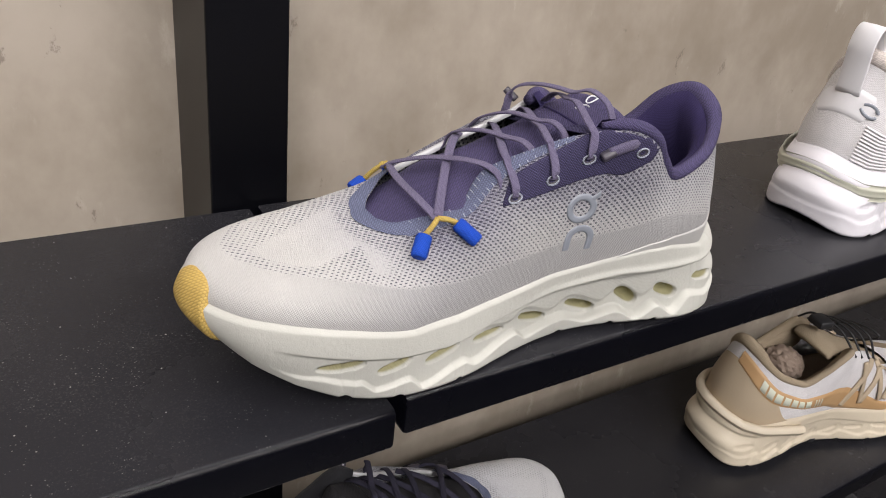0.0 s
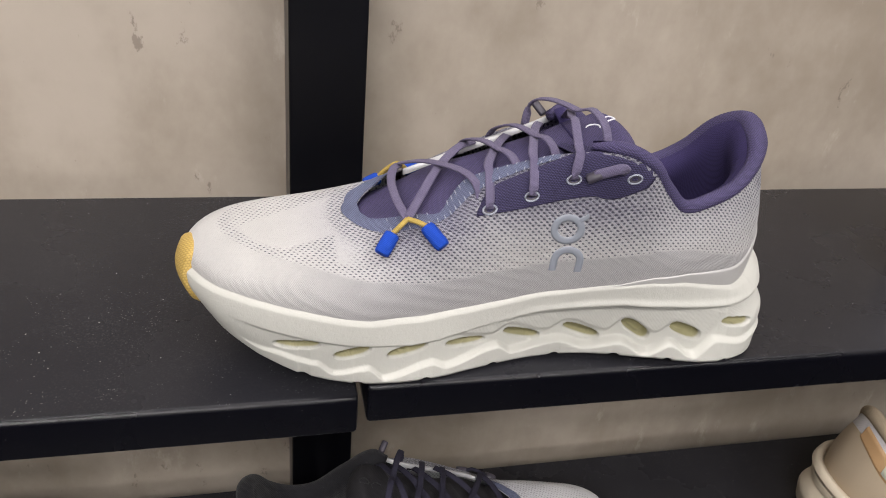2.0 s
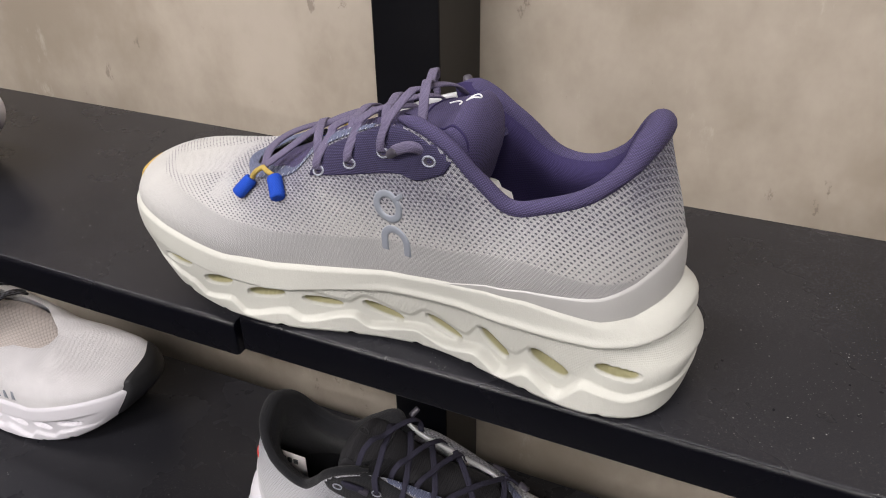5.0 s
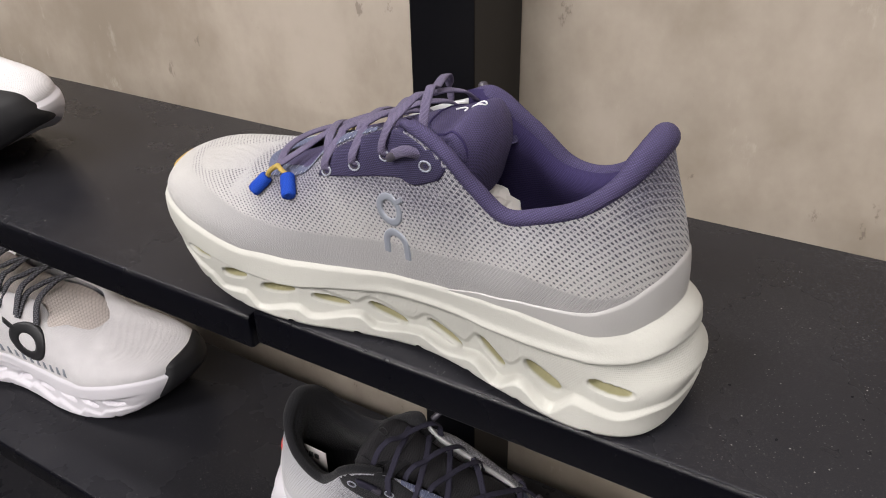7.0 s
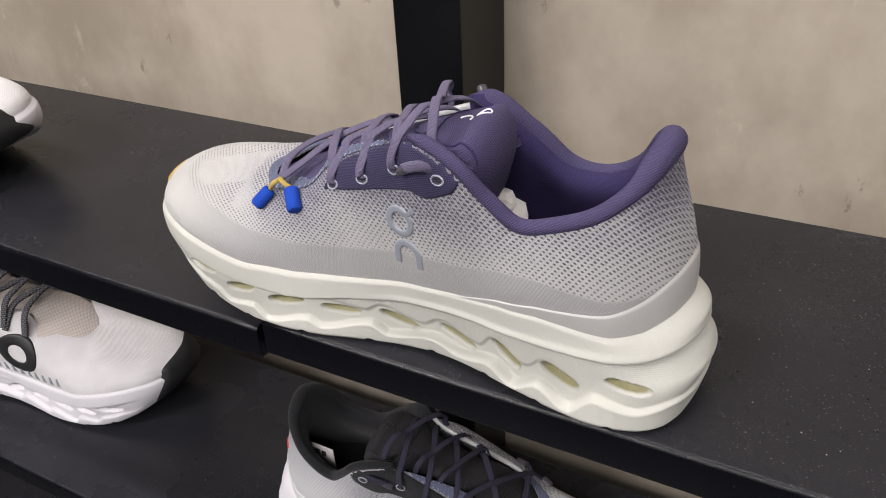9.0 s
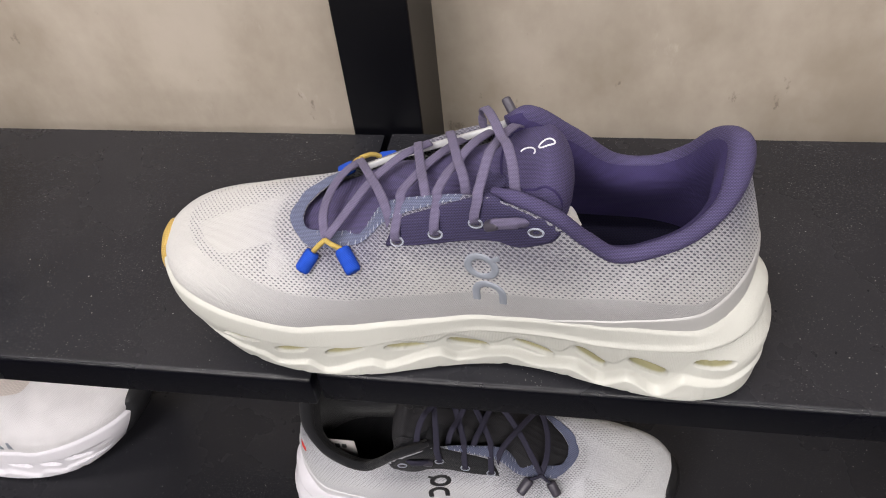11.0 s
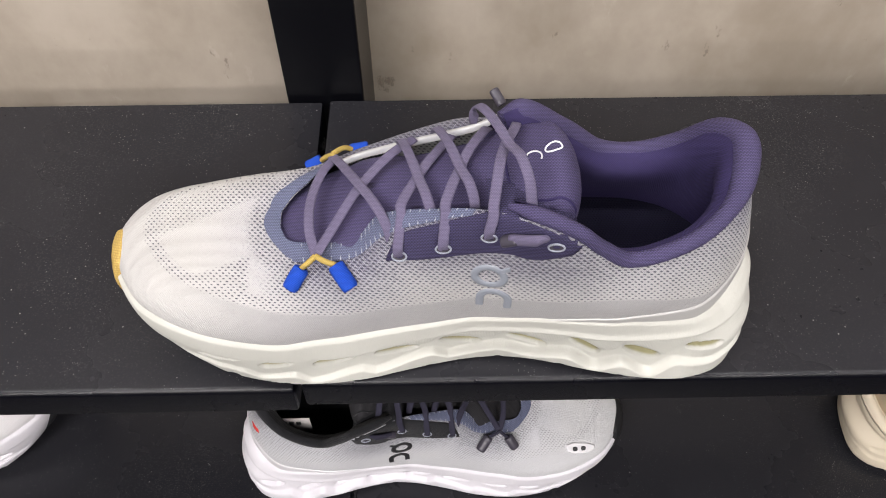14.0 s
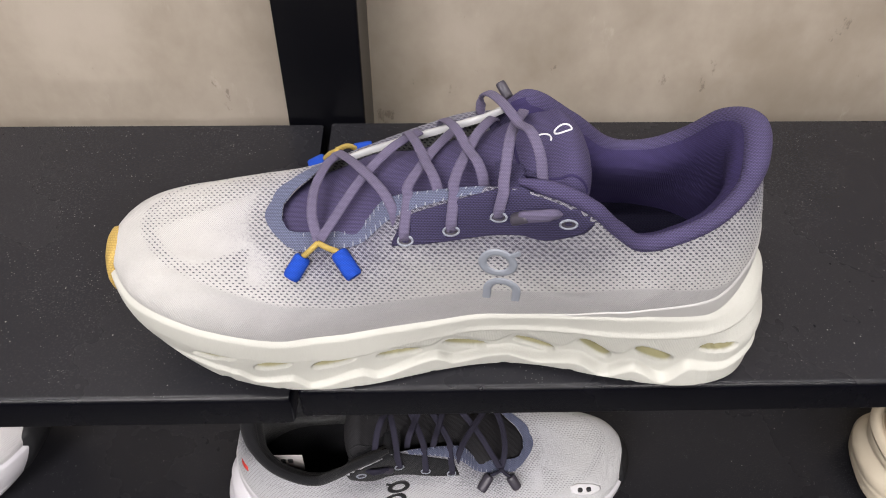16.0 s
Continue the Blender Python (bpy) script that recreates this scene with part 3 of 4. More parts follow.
def build_upper(shoe, mirror, mat, n=560, rows=72):
    u = np.linspace(0, NS, n, endpoint=False)
    pts = np.array([upper_point(u, k / rows) for k in range(rows + 1)])
    bm = grid_bm([[tuple(p) for p in r] for r in pts], True)
    flip(bm, mirror)
    ob = part("upper", bm, mat, shoe, "knitted upper fading from pale grey to dark yarn")
    p = pts.reshape(-1, 3)
    v = np.repeat(np.arange(rows + 1) / rows, n)
    uu = np.tile(u, rows + 1)
    w = toe_weight(uu)
    # plain hem: a strip along the sole, taller round the toe
    arc = np.vstack([np.zeros(n), np.cumsum(np.linalg.norm(np.diff(pts, axis=0), axis=2), axis=0)]).reshape(-1) - .003
    hem = np.interp(p[:, 0], (-.085, -.06, -.04, -.01, .02, .2), (.018, .022, .0215, .0175, .0155, .0165))
    band = smooth(.0012, -.0012, arc - hem)
    throat = np.min(np.linalg.norm(p[:, None, :] - loop_spline(RIM, np.linspace(9, 23, 60))[None], axis=2), axis=1)
    fade = .60 * smooth(.048, .002, throat)
    away = smooth(-.004, .02, p[:, 0])
    fade = fade * (.55 + .45 * away)
    fade = np.maximum(fade, (.50 - .18 * smooth(.10, .15, p[:, 0])) * smooth(.058, .094, p[:, 2]) * away * (p[:, 1] < .05))
    heel = smooth(.165, .196, p[:, 0]) * smooth(.066, .112, p[:, 2])
    fade = np.maximum(fade, .62 * heel)
    fade = fade * (1 - band * .6)
    toe_top = smooth(.013, .017, throat) * (1 - smooth(-.007, .003, p[:, 0] + .35 * (.075 - p[:, 2])))
    border = smooth(.0012, .0, np.abs(arc - hem - .0032) - .0022)
    field = np.maximum(toe_patches(p), border)
    dot = (1 - band) * ((1 - toe_top) + toe_top * field)
    attr(ob, "fade", np.maximum(fade, .05 * border * (1 - smooth(-.01, .01, p[:, 0]))))
    attr(ob, "dot", dot)
    attr(ob, "band", np.maximum(band * (.12 + .88 * smooth(-.062, .005, p[:, 0])), .35 * (1 - smooth(-.04, .03, -p[:, 0])) * (1 - w) * .6))
    return ob


def collar(shoe, mirror, mat_roll, mat_lining, mat_insole):
    """The padded roll round the opening, the lining below it and the insole."""
    u = np.linspace(-6.55, 8.75, 220)
    rim = loop_spline(RIM, u)
    loop = loop_spline(RIM, np.linspace(0, NS, 600, endpoint=False))
    inward = -plan_normal(loop)[(np.round((u % NS) / NS * 600).astype(int)) % 600]
    fat = .0042 - .0008 * smooth(.8, 2.2, u) - .0003 * smooth(5.5, 7.0, u) + .0016 * np.exp(-(u / 1.6) ** 2) + .0012 * smooth(-3.2, -4.6, u)
    fade = smooth(8.75, 8.2, u) * smooth(-6.55, -6.0, u) * .5 + .5
    centre = rim + inward * (fat * .75)[:, None] + np.array([0, 0, 1]) * (fat * .62)[:, None]
    flip_bm = tube_bm(centre, fat * fade, 16)
    part("collar", flip(flip_bm, mirror), mat_roll, shoe, "padded fabric collar roll")
    rows = []
    for k in range(25):
        v = k / 24
        foot = sole_line(u)
        foot = np.column_stack([foot[:, 0] * .95 + .004, .048 + (foot[:, 1] - .048) * .90, np.full(len(u), .037)])
        a = centre + inward * (fat * .45)[:, None] + np.array([0, 0, 1]) * (fat * .72)[:, None]
        pad = (.0105 * math.sin(math.pi * min(1, v * 1.25) ** .6)) * (1 - v)
        p = a * (1 - v) + foot * v + inward * pad
        p[:, 2] = a[:, 2] * (1 - v ** 0.9) + foot[:, 2] * v ** 0.9
        rows.append([tuple(q) for q in p])
    part("lining", flip(grid_bm(rows), mirror), mat_lining, shoe, "soft fabric lining")
    b = sole_line(np.linspace(0, NS, 120, endpoint=False))
    ring = [[(x * f + .06 * (1 - f), .048 + (y - .048) * .90 * f, .0425 - .002 * (1 - f)) for x, y in b[:, :2]] for f in (1.01, .8, .5, .2, .02)]
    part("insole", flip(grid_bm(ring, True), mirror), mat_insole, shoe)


def tongue(shoe, mirror, mat, curl=True):
    ctrl = [(-.004, .047, .066), (.020, .047, .0765), (.045, .047, .091), (.070, .046, .1035), (.090, .044, .1130), (.106, .042, .1192), (.1145, .0405, .1212), (.1195, .0395, .1185), (.1225, .039, .1110), (.1225, .039, .1000), (.1195, .039, .0870)]
    line = open_spline(ctrl if curl else ctrl[:-3], 70)
    line[:, 2] -= .20 * np.maximum(0, line[:, 2] - .092)
    tan = np.gradient(line, axis=0)
    tan /= np.linalg.norm(tan, axis=1)[:, None]
    wide = np.interp(line[:, 0], (0, .03, .06, .09, .127), (.030, .029, .026, .0235, .0235))
    arc = np.linspace(0, 1, 70)
    thick = .0025 + .0062 * smooth(.56, .64, arc)
    rows = []
    m = 36
    for i, c in enumerate(line):
        nor = np.array([-tan[i][2], 0, tan[i][0]])
        row = []
        for k in range(m):
            a = 2 * math.pi * k / m
            ca, sa = math.cos(a), math.sin(a)
            y = wide[i] * np.sign(ca) * abs(ca) ** .6
            top = thick[i] * .6 * np.sign(sa) * abs(sa) ** .6
            row.append(tuple(c + np.array([0, 1, 0]) * y + nor * (top - (.004 + .007 * smooth(.03, .06, c[0]) * (1 - smooth(.08, .11, c[0]))) * (y / .024) ** 2)))
        rows.append(row)
    for f, d in ((.96, .0018), (.85, .0034), (.6, .0044), (.2, .0047)):
        c0 = line[-1]
        row = [tuple(c0 + (np.array(p) - c0) * np.array([1, f ** .35, f]) + tan[-1] * d) for p in rows[69]]
        rows.append(row)
    bm = grid_bm(rows, True)
    bm.verts.ensure_lookup_table()
    bm.faces.new(bm.verts[-m:])
    ob = part("tongue", flip(bm, mirror), mat, shoe, "padded fabric tongue")
    return ob


# the outer surface of an upper, to lay flat pieces on it
class Drape:
    def __init__(self, parts, mirror):
        self.sx = -1 if mirror else 1
        verts, polys = [], []
        for ob in parts:
            o = len(verts)
            verts += [Vector((self.sx * v.co.x, v.co.y, v.co.z)) for v in ob.data.vertices]
            polys += [tuple(o + i for i in p.vertices) for p in ob.data.polygons]
        self.tree = BVHTree.FromPolygons(verts, polys)

    def near(self, x, z, lift=0.0, tilt=0.0):
        """The near side of the shoe at (x, z); tilt: how steeply the ray falls."""
        d = Vector((0, 1, -tilt)).normalized()
        start = Vector((x, .013, z)) - d * .15
        hit, n, i, dist = self.tree.ray_cast(start, d)
        if hit is None:
            return Vector((x, .03, z)), Vector((0, -1, 0))
        if n.dot(d) > 0:
            n = -n
        return hit + n * lift, n

    def top(self, x, y, lift=0.0):
        hit, n, i, dist = self.tree.ray_cast(Vector((x, y, .3)), Vector((0, 0, -1)))
        if hit is None:
            return Vector((x, y, .07)), Vector((0, 0, 1))
        if n.z < 0:
            n = -n
        return hit + n * lift, n


def outline_patch(drape, outline, lift, mirror, rings=14, tilt=0.0, hole=None, edge=.0):
    """A thin overlay laid on the near side: outline (x, z) points; hole: an inner outline with as many points."""
    pts = np.asarray(outline, float)
    c = pts.mean(0)
    inner = np.asarray(hole, float) if hole is not None else np.tile(c, (len(pts), 1)) + (pts - c) * .02
    rows = []
    first = [drape.near(p[0], p[1], -.0004, tilt)[0] for p in pts]
    rows.append([tuple(q) for q in first])
    for k in range(rings + 1):
        f = k / rings
        ring = pts * (1 - f) + inner * f
        up = lift * (min(1, .55 + k) if k < 1 else 1)
        if hole is not None and k == rings:
            up = lift * .55
        rows.append([tuple(drape.near(p[0], p[1], up, tilt)[0]) for p in ring])
    if hole is not None:
        rows.append([tuple(drape.near(p[0], p[1], -.0004, tilt)[0]) for p in inner])
    return flip(grid_bm(rows, True), mirror)


def dense(outline, step=.0012):
    o = np.asarray(outline, float)
    res = []
    for a, b in zip(o, np.roll(o, -1, 0)):
        n = max(1, int(np.linalg.norm(b - a) / step))
        res += [a + (b - a) * k / n for k in range(n)]
    return np.array(res)


def rounded(outline, passes=2):
    o = np.asarray(outline, float)
    for _ in range(passes):
        q = np.roll(o, -1, 0)
        o = np.stack([o * .75 + q * .25, o * .25 + q * .75], 1).reshape(-1, 2)
    return o


def ring_mark(shoe, drape, mirror, cx, cz, r, mat, lift=.0007, squash=1.0, arch=True, bore=.56):
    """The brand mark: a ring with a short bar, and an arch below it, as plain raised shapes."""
    ang = np.linspace(0, 2 * math.pi, 56, endpoint=False)
    out = [(cx + r * math.cos(a), cz + squash * r * math.sin(a)) for a in ang]
    inn = [(cx + r * bore * math.cos(a), cz + squash * r * bore * math.sin(a)) for a in ang]
    part("brand_mark", outline_patch(drape, out, lift, mirror, 4, hole=inn), mat, shoe, "raised grey-blue ring mark")
    bar = [(cx + r * .35, cz + r * .62), (cx + r * 1.02, cz + r * 1.18), (cx + r * 1.10, cz + r * .86), (cx + r * .62, cz + r * .45)]
    part("brand_mark", outline_patch(drape, dense(bar, .0006), lift, mirror, 3), mat, shoe)
    if not arch:
        return
    a2 = np.linspace(math.pi, 0, 28)
    zc = cz - r * 2.15
    cx += r * .35
    outer = [(cx + r * math.cos(a), zc + r * math.sin(a)) for a in a2] + [(cx + r, zc - r * .75)]
    inner = [(cx + r * .55 * math.cos(a), zc + r * .55 * math.sin(a)) for a in a2] + [(cx + r * .55, zc - r * .75)]
    outer, inner = [(cx - r, zc - r * .75)] + outer, [(cx - r * .55, zc - r * .75)] + inner
    rows = []
    for k, f in enumerate((0, 0, .12, .5, .88, 1, 1)):
        up = (-.0004, lift * .6, lift, lift, lift, lift * .6, -.0004)[k]
        rows.append([tuple(drape.near(a[0] * (1 - f) + b[0] * f, a[1] * (1 - f) + b[1] * f, up)[0]) for a, b in zip(outer, inner)])
    part("brand_mark", flip(grid_bm(rows), mirror), mat, shoe)


def eyelet(shoe, drape, mirror, x, z, mat, dark, tilt=.3):
    p, n = drape.near(x, z, .0008, tilt)
    t1 = Vector((1, 0, .25)).normalized()
    t1 = (t1 - n * t1.dot(n)).normalized()
    t2 = n.cross(t1)
    ring = [p + t1 * (.0031 * math.cos(a)) + t2 * (.0021 * math.sin(a)) for a in np.linspace(0, 2 * math.pi, 25)[:-1]]
    path = [tuple(q) for q in ring + ring[:2]]
    bm = tube_bm(path, .00045, 7, up=tuple(n))
    part("eyelet", flip(bm, mirror), mat, shoe, "stitched eyelet edge")
    rows = [[tuple(p + (q - p) * f + n * lift) for q in ring] for f, lift in ((.95, .0002), (.5, -.0002), (.02, -.0004))]
    part("eyelet_hole", flip(grid_bm(rows, True), mirror), dark, shoe)


def lace(shoe, mirror, ctrl, mat, width=.0043, thick=.0012, up=(0, -.25, 1)):
    path = open_spline([tuple(q) for q in ctrl], 40)
    path[:, 2] -= .16 * np.maximum(0, path[:, 2] - .097) * smooth(.028, .040, path[:, 1])
    return part("lace", flip(ribbon_bm(path, width, thick, up), mirror), mat, shoe)


def capsule(shoe, mirror, name, a, b, r, mat, label="", flatten=.75, up=(0, -.4, 1)):
    a, b = np.array(a), np.array(b)
    f = np.array([0, .0001, .06, .16, .5, .84, .94, .9999, 1])
    rr = r * np.array([.55, .82, .95, 1, 1, 1, .95, .82, .55])
    path = np.array([a + (b - a) * k for k in f])
    return part(name, flip(tube_bm(path, rr, 14, flatten, up), mirror), mat, shoe, label)


def stitched_shoe(name, mirror, c, label, group="display shoes", n=1500, rows=90):
    """A knitted running shoe with slotted foam sole, in the colours c."""
    shoe = tagged(new(name), label, "shoe", group)
    build_midsole(shoe, mirror, [c["foam"], c["slot"]], n, rows)
    up = build_upper(shoe, mirror, c["knit"])
    collar(shoe, mirror, c["roll"], c["lining"], c["insole"])
    tg = tongue(shoe, mirror, c["tongue"])
    drape = Drape([up], mirror)
    # overlay round the heel
    rows = []
    us = np.linspace(-5.2, 7.2, 150)
    lim = .33 * (smooth(6.6, -.4, us) ** .6 * (us > 0) + smooth(-5.2, .4, us) ** .6 * (us <= 0))
    fine = sole_line(np.linspace(0, NS, 600, endpoint=False))
    nrm = plan_normal(fine)[(np.round((us % NS) / NS * 600).astype(int)) % 600]
    for k in range(15):
        rows.append([tuple(q) for q in upper_point(us, np.maximum(lim, .001) * k / 14) + nrm * (.0007 if k < 14 else -.0002)])
    part("heel_overlay", flip(grid_bm(rows), mirror), c["overlay"], shoe, "smooth pale overlay round the heel")
    # eyestay and the ribbed edge above it
    stay = rounded([(.0465, .0832), (.0490, .0838), (.0600, .0862), (.082, .0915), (.0985, .0955), (.1030, .0940), (.1080, .0940), (.1175, .0985), (.1215, .1005), (.1245, .1080), (.1210, .1145), (.1080, .1185), (.0950, .1172), (.0800, .1108), (.0620, .1018), (.0545, .0975), (.0510, .0935)], 1)
    part("eyestay", outline_patch(drape, dense(stay, .0015), .0006, mirror, 16, .25), c["stay"], shoe, "dark knitted eyestay panel")
    ut = np.linspace(9.3, 13.2, 60)
    band = []
    for k in range(7):
        band.append([tuple(q) for q in upper_point(ut, 1.0 - np.interp(ut, (9.3, 11, 13.2), (.12, .17, .15)) * (1 - k / 6)) + np.array([0, -.0004, .0006])])
    part("throat_edge", flip(grid_bm(band), mirror), c["rib"], shoe, "ribbed mesh edge of the throat")
    for s in np.linspace(9.5, 12.9, 22):
        a = upper_point(np.array([s]), 1.0 - float(np.interp(s, (9.3, 11, 13.2), (.12, .17, .15))))[0]
        b = upper_point(np.array([s - .05]), .995)[0]
        path = np.array([a + (b - a) * f for f in np.linspace(0, 1, 5)]) + np.array([0, -.0004, .0007])
        part("rib_thread", flip(tube_bm(path, .00034, 5, up=(0, -1, .3)), mirror), c["thread"], shoe)
    # front curve of the throat: a stitched binding
    ub = np.linspace(12.6, 20.6, 70)
    bind = []
    for k in range(6):
        bind.append([tuple(q) for q in upper_point(ub, 1.0 - np.interp(ub, (12.6, 14, 17, 20.6), (.15, .125, .068, .12)) * (1 - k / 5)) + np.array([0, 0, .0005 + .0004 * (k > 0)])])
    part("throat_binding", flip(grid_bm(bind), mirror), c["rib"], shoe, "bound front edge of the throat")
    uf = np.linspace(20.7, 23.7, 50)
    fl = loop_spline(RIM, uf)
    flap = [[tuple(q) for q in fl + np.array(o)] for o in ((0, .003, -.004), (0, .0012, .0003), (0, 0, .0009), (0, -.0010, .0004), (0, -.0013, -.0022))]
    part("throat_flap", flip(grid_bm(flap), mirror), c["trim"], shoe, "silver-edged far flap of the throat")
    for x, z in ((.053, .0870), (.071, .0940), (.089, .1025), (.114, .1040)):
        eyelet(shoe, drape, mirror, x, z, c["thread"], c["dark"])
    ring_mark(shoe, drape, mirror, .090, .0787, .0078, c["mark"])
    e = [drape.near(x, z, .0012, .3)[0] for x, z in ((.053, .0875), (.071, .0945), (.089, .1030))]
    L = c["lace"]
    edge = loop_spline(RIM, np.linspace(11.6, 8.4, 80))

    def over_edge(x, z):
        r = [float(np.interp(x + .0012, edge[:, 0], edge[:, i])) for i in (1, 2)]
        return [tuple(drape.near(x + .0004, z + .0055, .0024, .3)[0]), (x + .0010, r[0] - .0032, r[1] + .0006), (x + .0014, r[0] + .0015, r[1] + .0034)]

    lace(shoe, mirror, [e[0], *over_edge(.053, .087), (.063, .046, .1055), (.074, .066, .1020), (.078, .074, .096)], L)
    lace(shoe, mirror, [e[1], *over_edge(.071, .094), (.081, .046, .1150), (.089, .062, .1120), (.092, .070, .105)], L)
    lace(shoe, mirror, [e[2], *over_edge(.089, .1025), (.095, .038, .1265), (.101, .054, .1235), (.103, .064, .115)], L)
    lace(shoe, mirror, [(.052, .076, .086), (.0535, .0705, .0965), (.058, .052, .1055), (.063, .033, .1075), (.066, .023, .1045), (.067, .018, .095)], L)
    lace(shoe, mirror, [(.068, .078, .094), (.0695, .0705, .1045), (.074, .053, .1145), (.0795, .034, .1155), (.083, .024, .1120), (.084, .019, .103)], L)
    lace(shoe, mirror, [(.085, .072, .106), (.0860, .0690, .1215), (.0905, .0580, .1285), (.097, .040, .1305), (.103, .022, .1265), (.105, .014, .116)], L)
    lace(shoe, mirror, [(.0170, .0200, .0790), (.0135, .0320, .0835), (.0135, .0480, .0845), (.0170, .0640, .0835), (.0215, .0740, .0815)], L)
    lace(shoe, mirror, [(.0175, .0205, .0800), (.0240, .0300, .0850), (.0340, .0440, .0925), (.0470, .0600, .0965), (.0590, .0730, .0950)], L)
    lace(shoe, mirror, [(.0195, .0780, .0790), (.0225, .0720, .0835), (.0310, .0540, .0925), (.0420, .0340, .0975), (.0475, .0230, .0960), (.050, .018, .088)], L)
    # knot, cords and thread-wound tips
    for tip, end in (((.0112, .0725), (.0055, .0640)), ((.0262, .0765), (.0325, .0690))):
        a, b = drape.near(*tip, .0034, .35)[0], drape.near(*end, .0034, .35)[0]
        knot_at = Vector((.0168, .0195, .0795))
        path = open_spline([tuple(knot_at), tuple(knot_at * .5 + a * .5 + Vector((0, -.0012, .0010))), tuple(a)], 16)
        part("cord", flip(tube_bm(path, .00125, 9), mirror), c["cord"], shoe)
        capsule(shoe, mirror, "lace_tip", a, b, .0037, c["tip"], "thread-wound lace tip", .85)
    capsule(shoe, mirror, "lace_tip", (.0060, .0825, .0665), (.0135, .0845, .0695), .0036, c["tip"])
    path = open_spline([(.0130, .0840, .0700), (.0170, .0805, .0765), (.0215, .0765, .0815)], 10)
    part("cord", flip(tube_bm(path, .00125, 9), mirror), c["cord"], shoe)
    path = open_spline([(.0200, .0800, .0790), (.0245, .0860, .0765), (.0290, .0890, .0720)], 10)
    part("cord", flip(tube_bm(path, .00125, 9), mirror), c["cord"], shoe)
    capsule(shoe, mirror, "lace_tip", (.0270, .0890, .0715), (.0360, .0900, .0725), .0034, c["tip"])
    # tucked lace end beside the last eyelet
    p, n = drape.near(.1065, .1095, .002, .3)
    q, m = drape.near(.0975, .1055, .0022, .3)
    r, m = drape.near(.0915, .1015, .0020, .3)
    path = open_spline([tuple(drape.near(.110, .1075, -.0005, .3)[0]), tuple(p + n * .0014), tuple(q)], 16)
    part("lace_end", flip(ribbon_bm(path, .0046, .0028, tuple(n)), mirror), L, shoe)
    capsule(shoe, mirror, "lace_tip", tuple(q + (p - q) * .25), tuple(q + (r - q) * .55), .0026, c["aglet"], "dark plastic lace end")
    capsule(shoe, mirror, "lace_tip", (.0985, .0810, .1070), (.0945, .0865, .1115), .0024, c["aglet"])
    # mark on the tongue
    ang = np.linspace(0, 2 * math.pi, 25)
    tdr = Drape([tg], mirror)
    seam = open_spline([(.1000, .0600), (.0975, .0500), (.0970, .0380), (.0990, .0280), (.1050, .0220), (.1150, .0195), (.1250, .0185)], 60)
    part("tongue_seam", flip(tube_bm([tuple(tdr.top(a, b, .0001)[0]) for a, b in seam], .0006, 6), mirror), c["lining"], shoe)
    path = [tuple(tdr.top(.1160 + .0032 * math.sin(a), .0430 + .0025 * math.cos(a), .0003)[0]) for a in ang]
    part("tongue_mark", flip(tube_bm(path, .00038, 6), mirror), c["print"], shoe, "small white mark on the tongue")
    path = [tuple(tdr.top(.1080 + .0032 * math.cos(a), .0405 + .0032 * math.sin(a), .0003)[0]) for a in np.linspace(-.15 * math.pi, .85 * math.pi, 16)]
    part("tongue_mark", flip(tube_bm(path, .00038, 6), mirror), c["print"], shoe)
    return shoe, drape


def toe_bumper(shoe, mirror, mat, half=.44, top=.12, label="ochre rubber toe bumper", mid=16.95):
    """A rubber cap that wraps the tip of the toe, from under the sole up onto the knit."""
    rows = []
    us = np.linspace(-1, 1, 41)
    fine = sole_line(np.linspace(0, NS, 600, endpoint=False))
    nr = plan_normal(fine)
    for k in range(31):
        f = k / 30
        wid = half * (1 + .35 * max(0, .5 - f) * 2) * math.sqrt(max(.03, 1 - max(0, (f - .45) / .55) ** 2.4))
        u = mid + us * wid
        nrm = nr[(np.round((u % NS) / NS * 600).astype(int)) % 600]
        if f < .5:
            b, ft = sole_line(u), loop_spline(FOOT, u)
            g = f / .5
            zb = sole_bottom(ft[:, 0]) - .0008
            p = np.column_stack([ft * (1 - g) + b[:, :2] * g, zb + (b[:, 2] - zb) * g])
            p = p + nrm * (.0026 + .0030 * math.sin(math.pi * g) - .0030 * max(0, 1 - g / .2) ** 2)
        else:
            g = (f - .5) / .5
            p = upper_point(u, .10 + top * g) + nrm * (.0018 * (1 - g) ** .7 + .0004)
        # the edges run into the foam and the knit
        p = p - nrm * (.0045 * smooth(.72, 1, np.abs(us)))[:, None]
        if k == 30:
            p = p - nrm * .0016
        rows.append([tuple(q) for q in p])
    bm = flip(grid_bm(rows), mirror)
    return part("toe_bumper", bm, mat, shoe, label)


MAUVE = dict(foam=M_FOAM, slot=M_CREAM, knit=M_KNIT, roll=M_INDIGO, lining=M_LINING, insole=M_INSOLE, tongue=M_INDIGO, print=M_WHITEPRINT, overlay=M_TPU, stay=M_STAY, rib=M_RIB,
             thread=M_THREAD, trim=M_SILVER, dark=M_TIP, mark=M_LOGO, lace=M_LACE, cord=M_YELLOW, tip=M_BLUE, aglet=M_TIP)
main_shoe, main_drape = stitched_shoe("running_shoe", False, MAUVE, "pale grey and mauve knit running shoe with a white slotted sole")
toe_bumper(main_shoe, False, M_OCHRE)
main_shoe.matrix_world = pose(0, 0, SHELF_Z + .0008, 1.2, 0, 0)


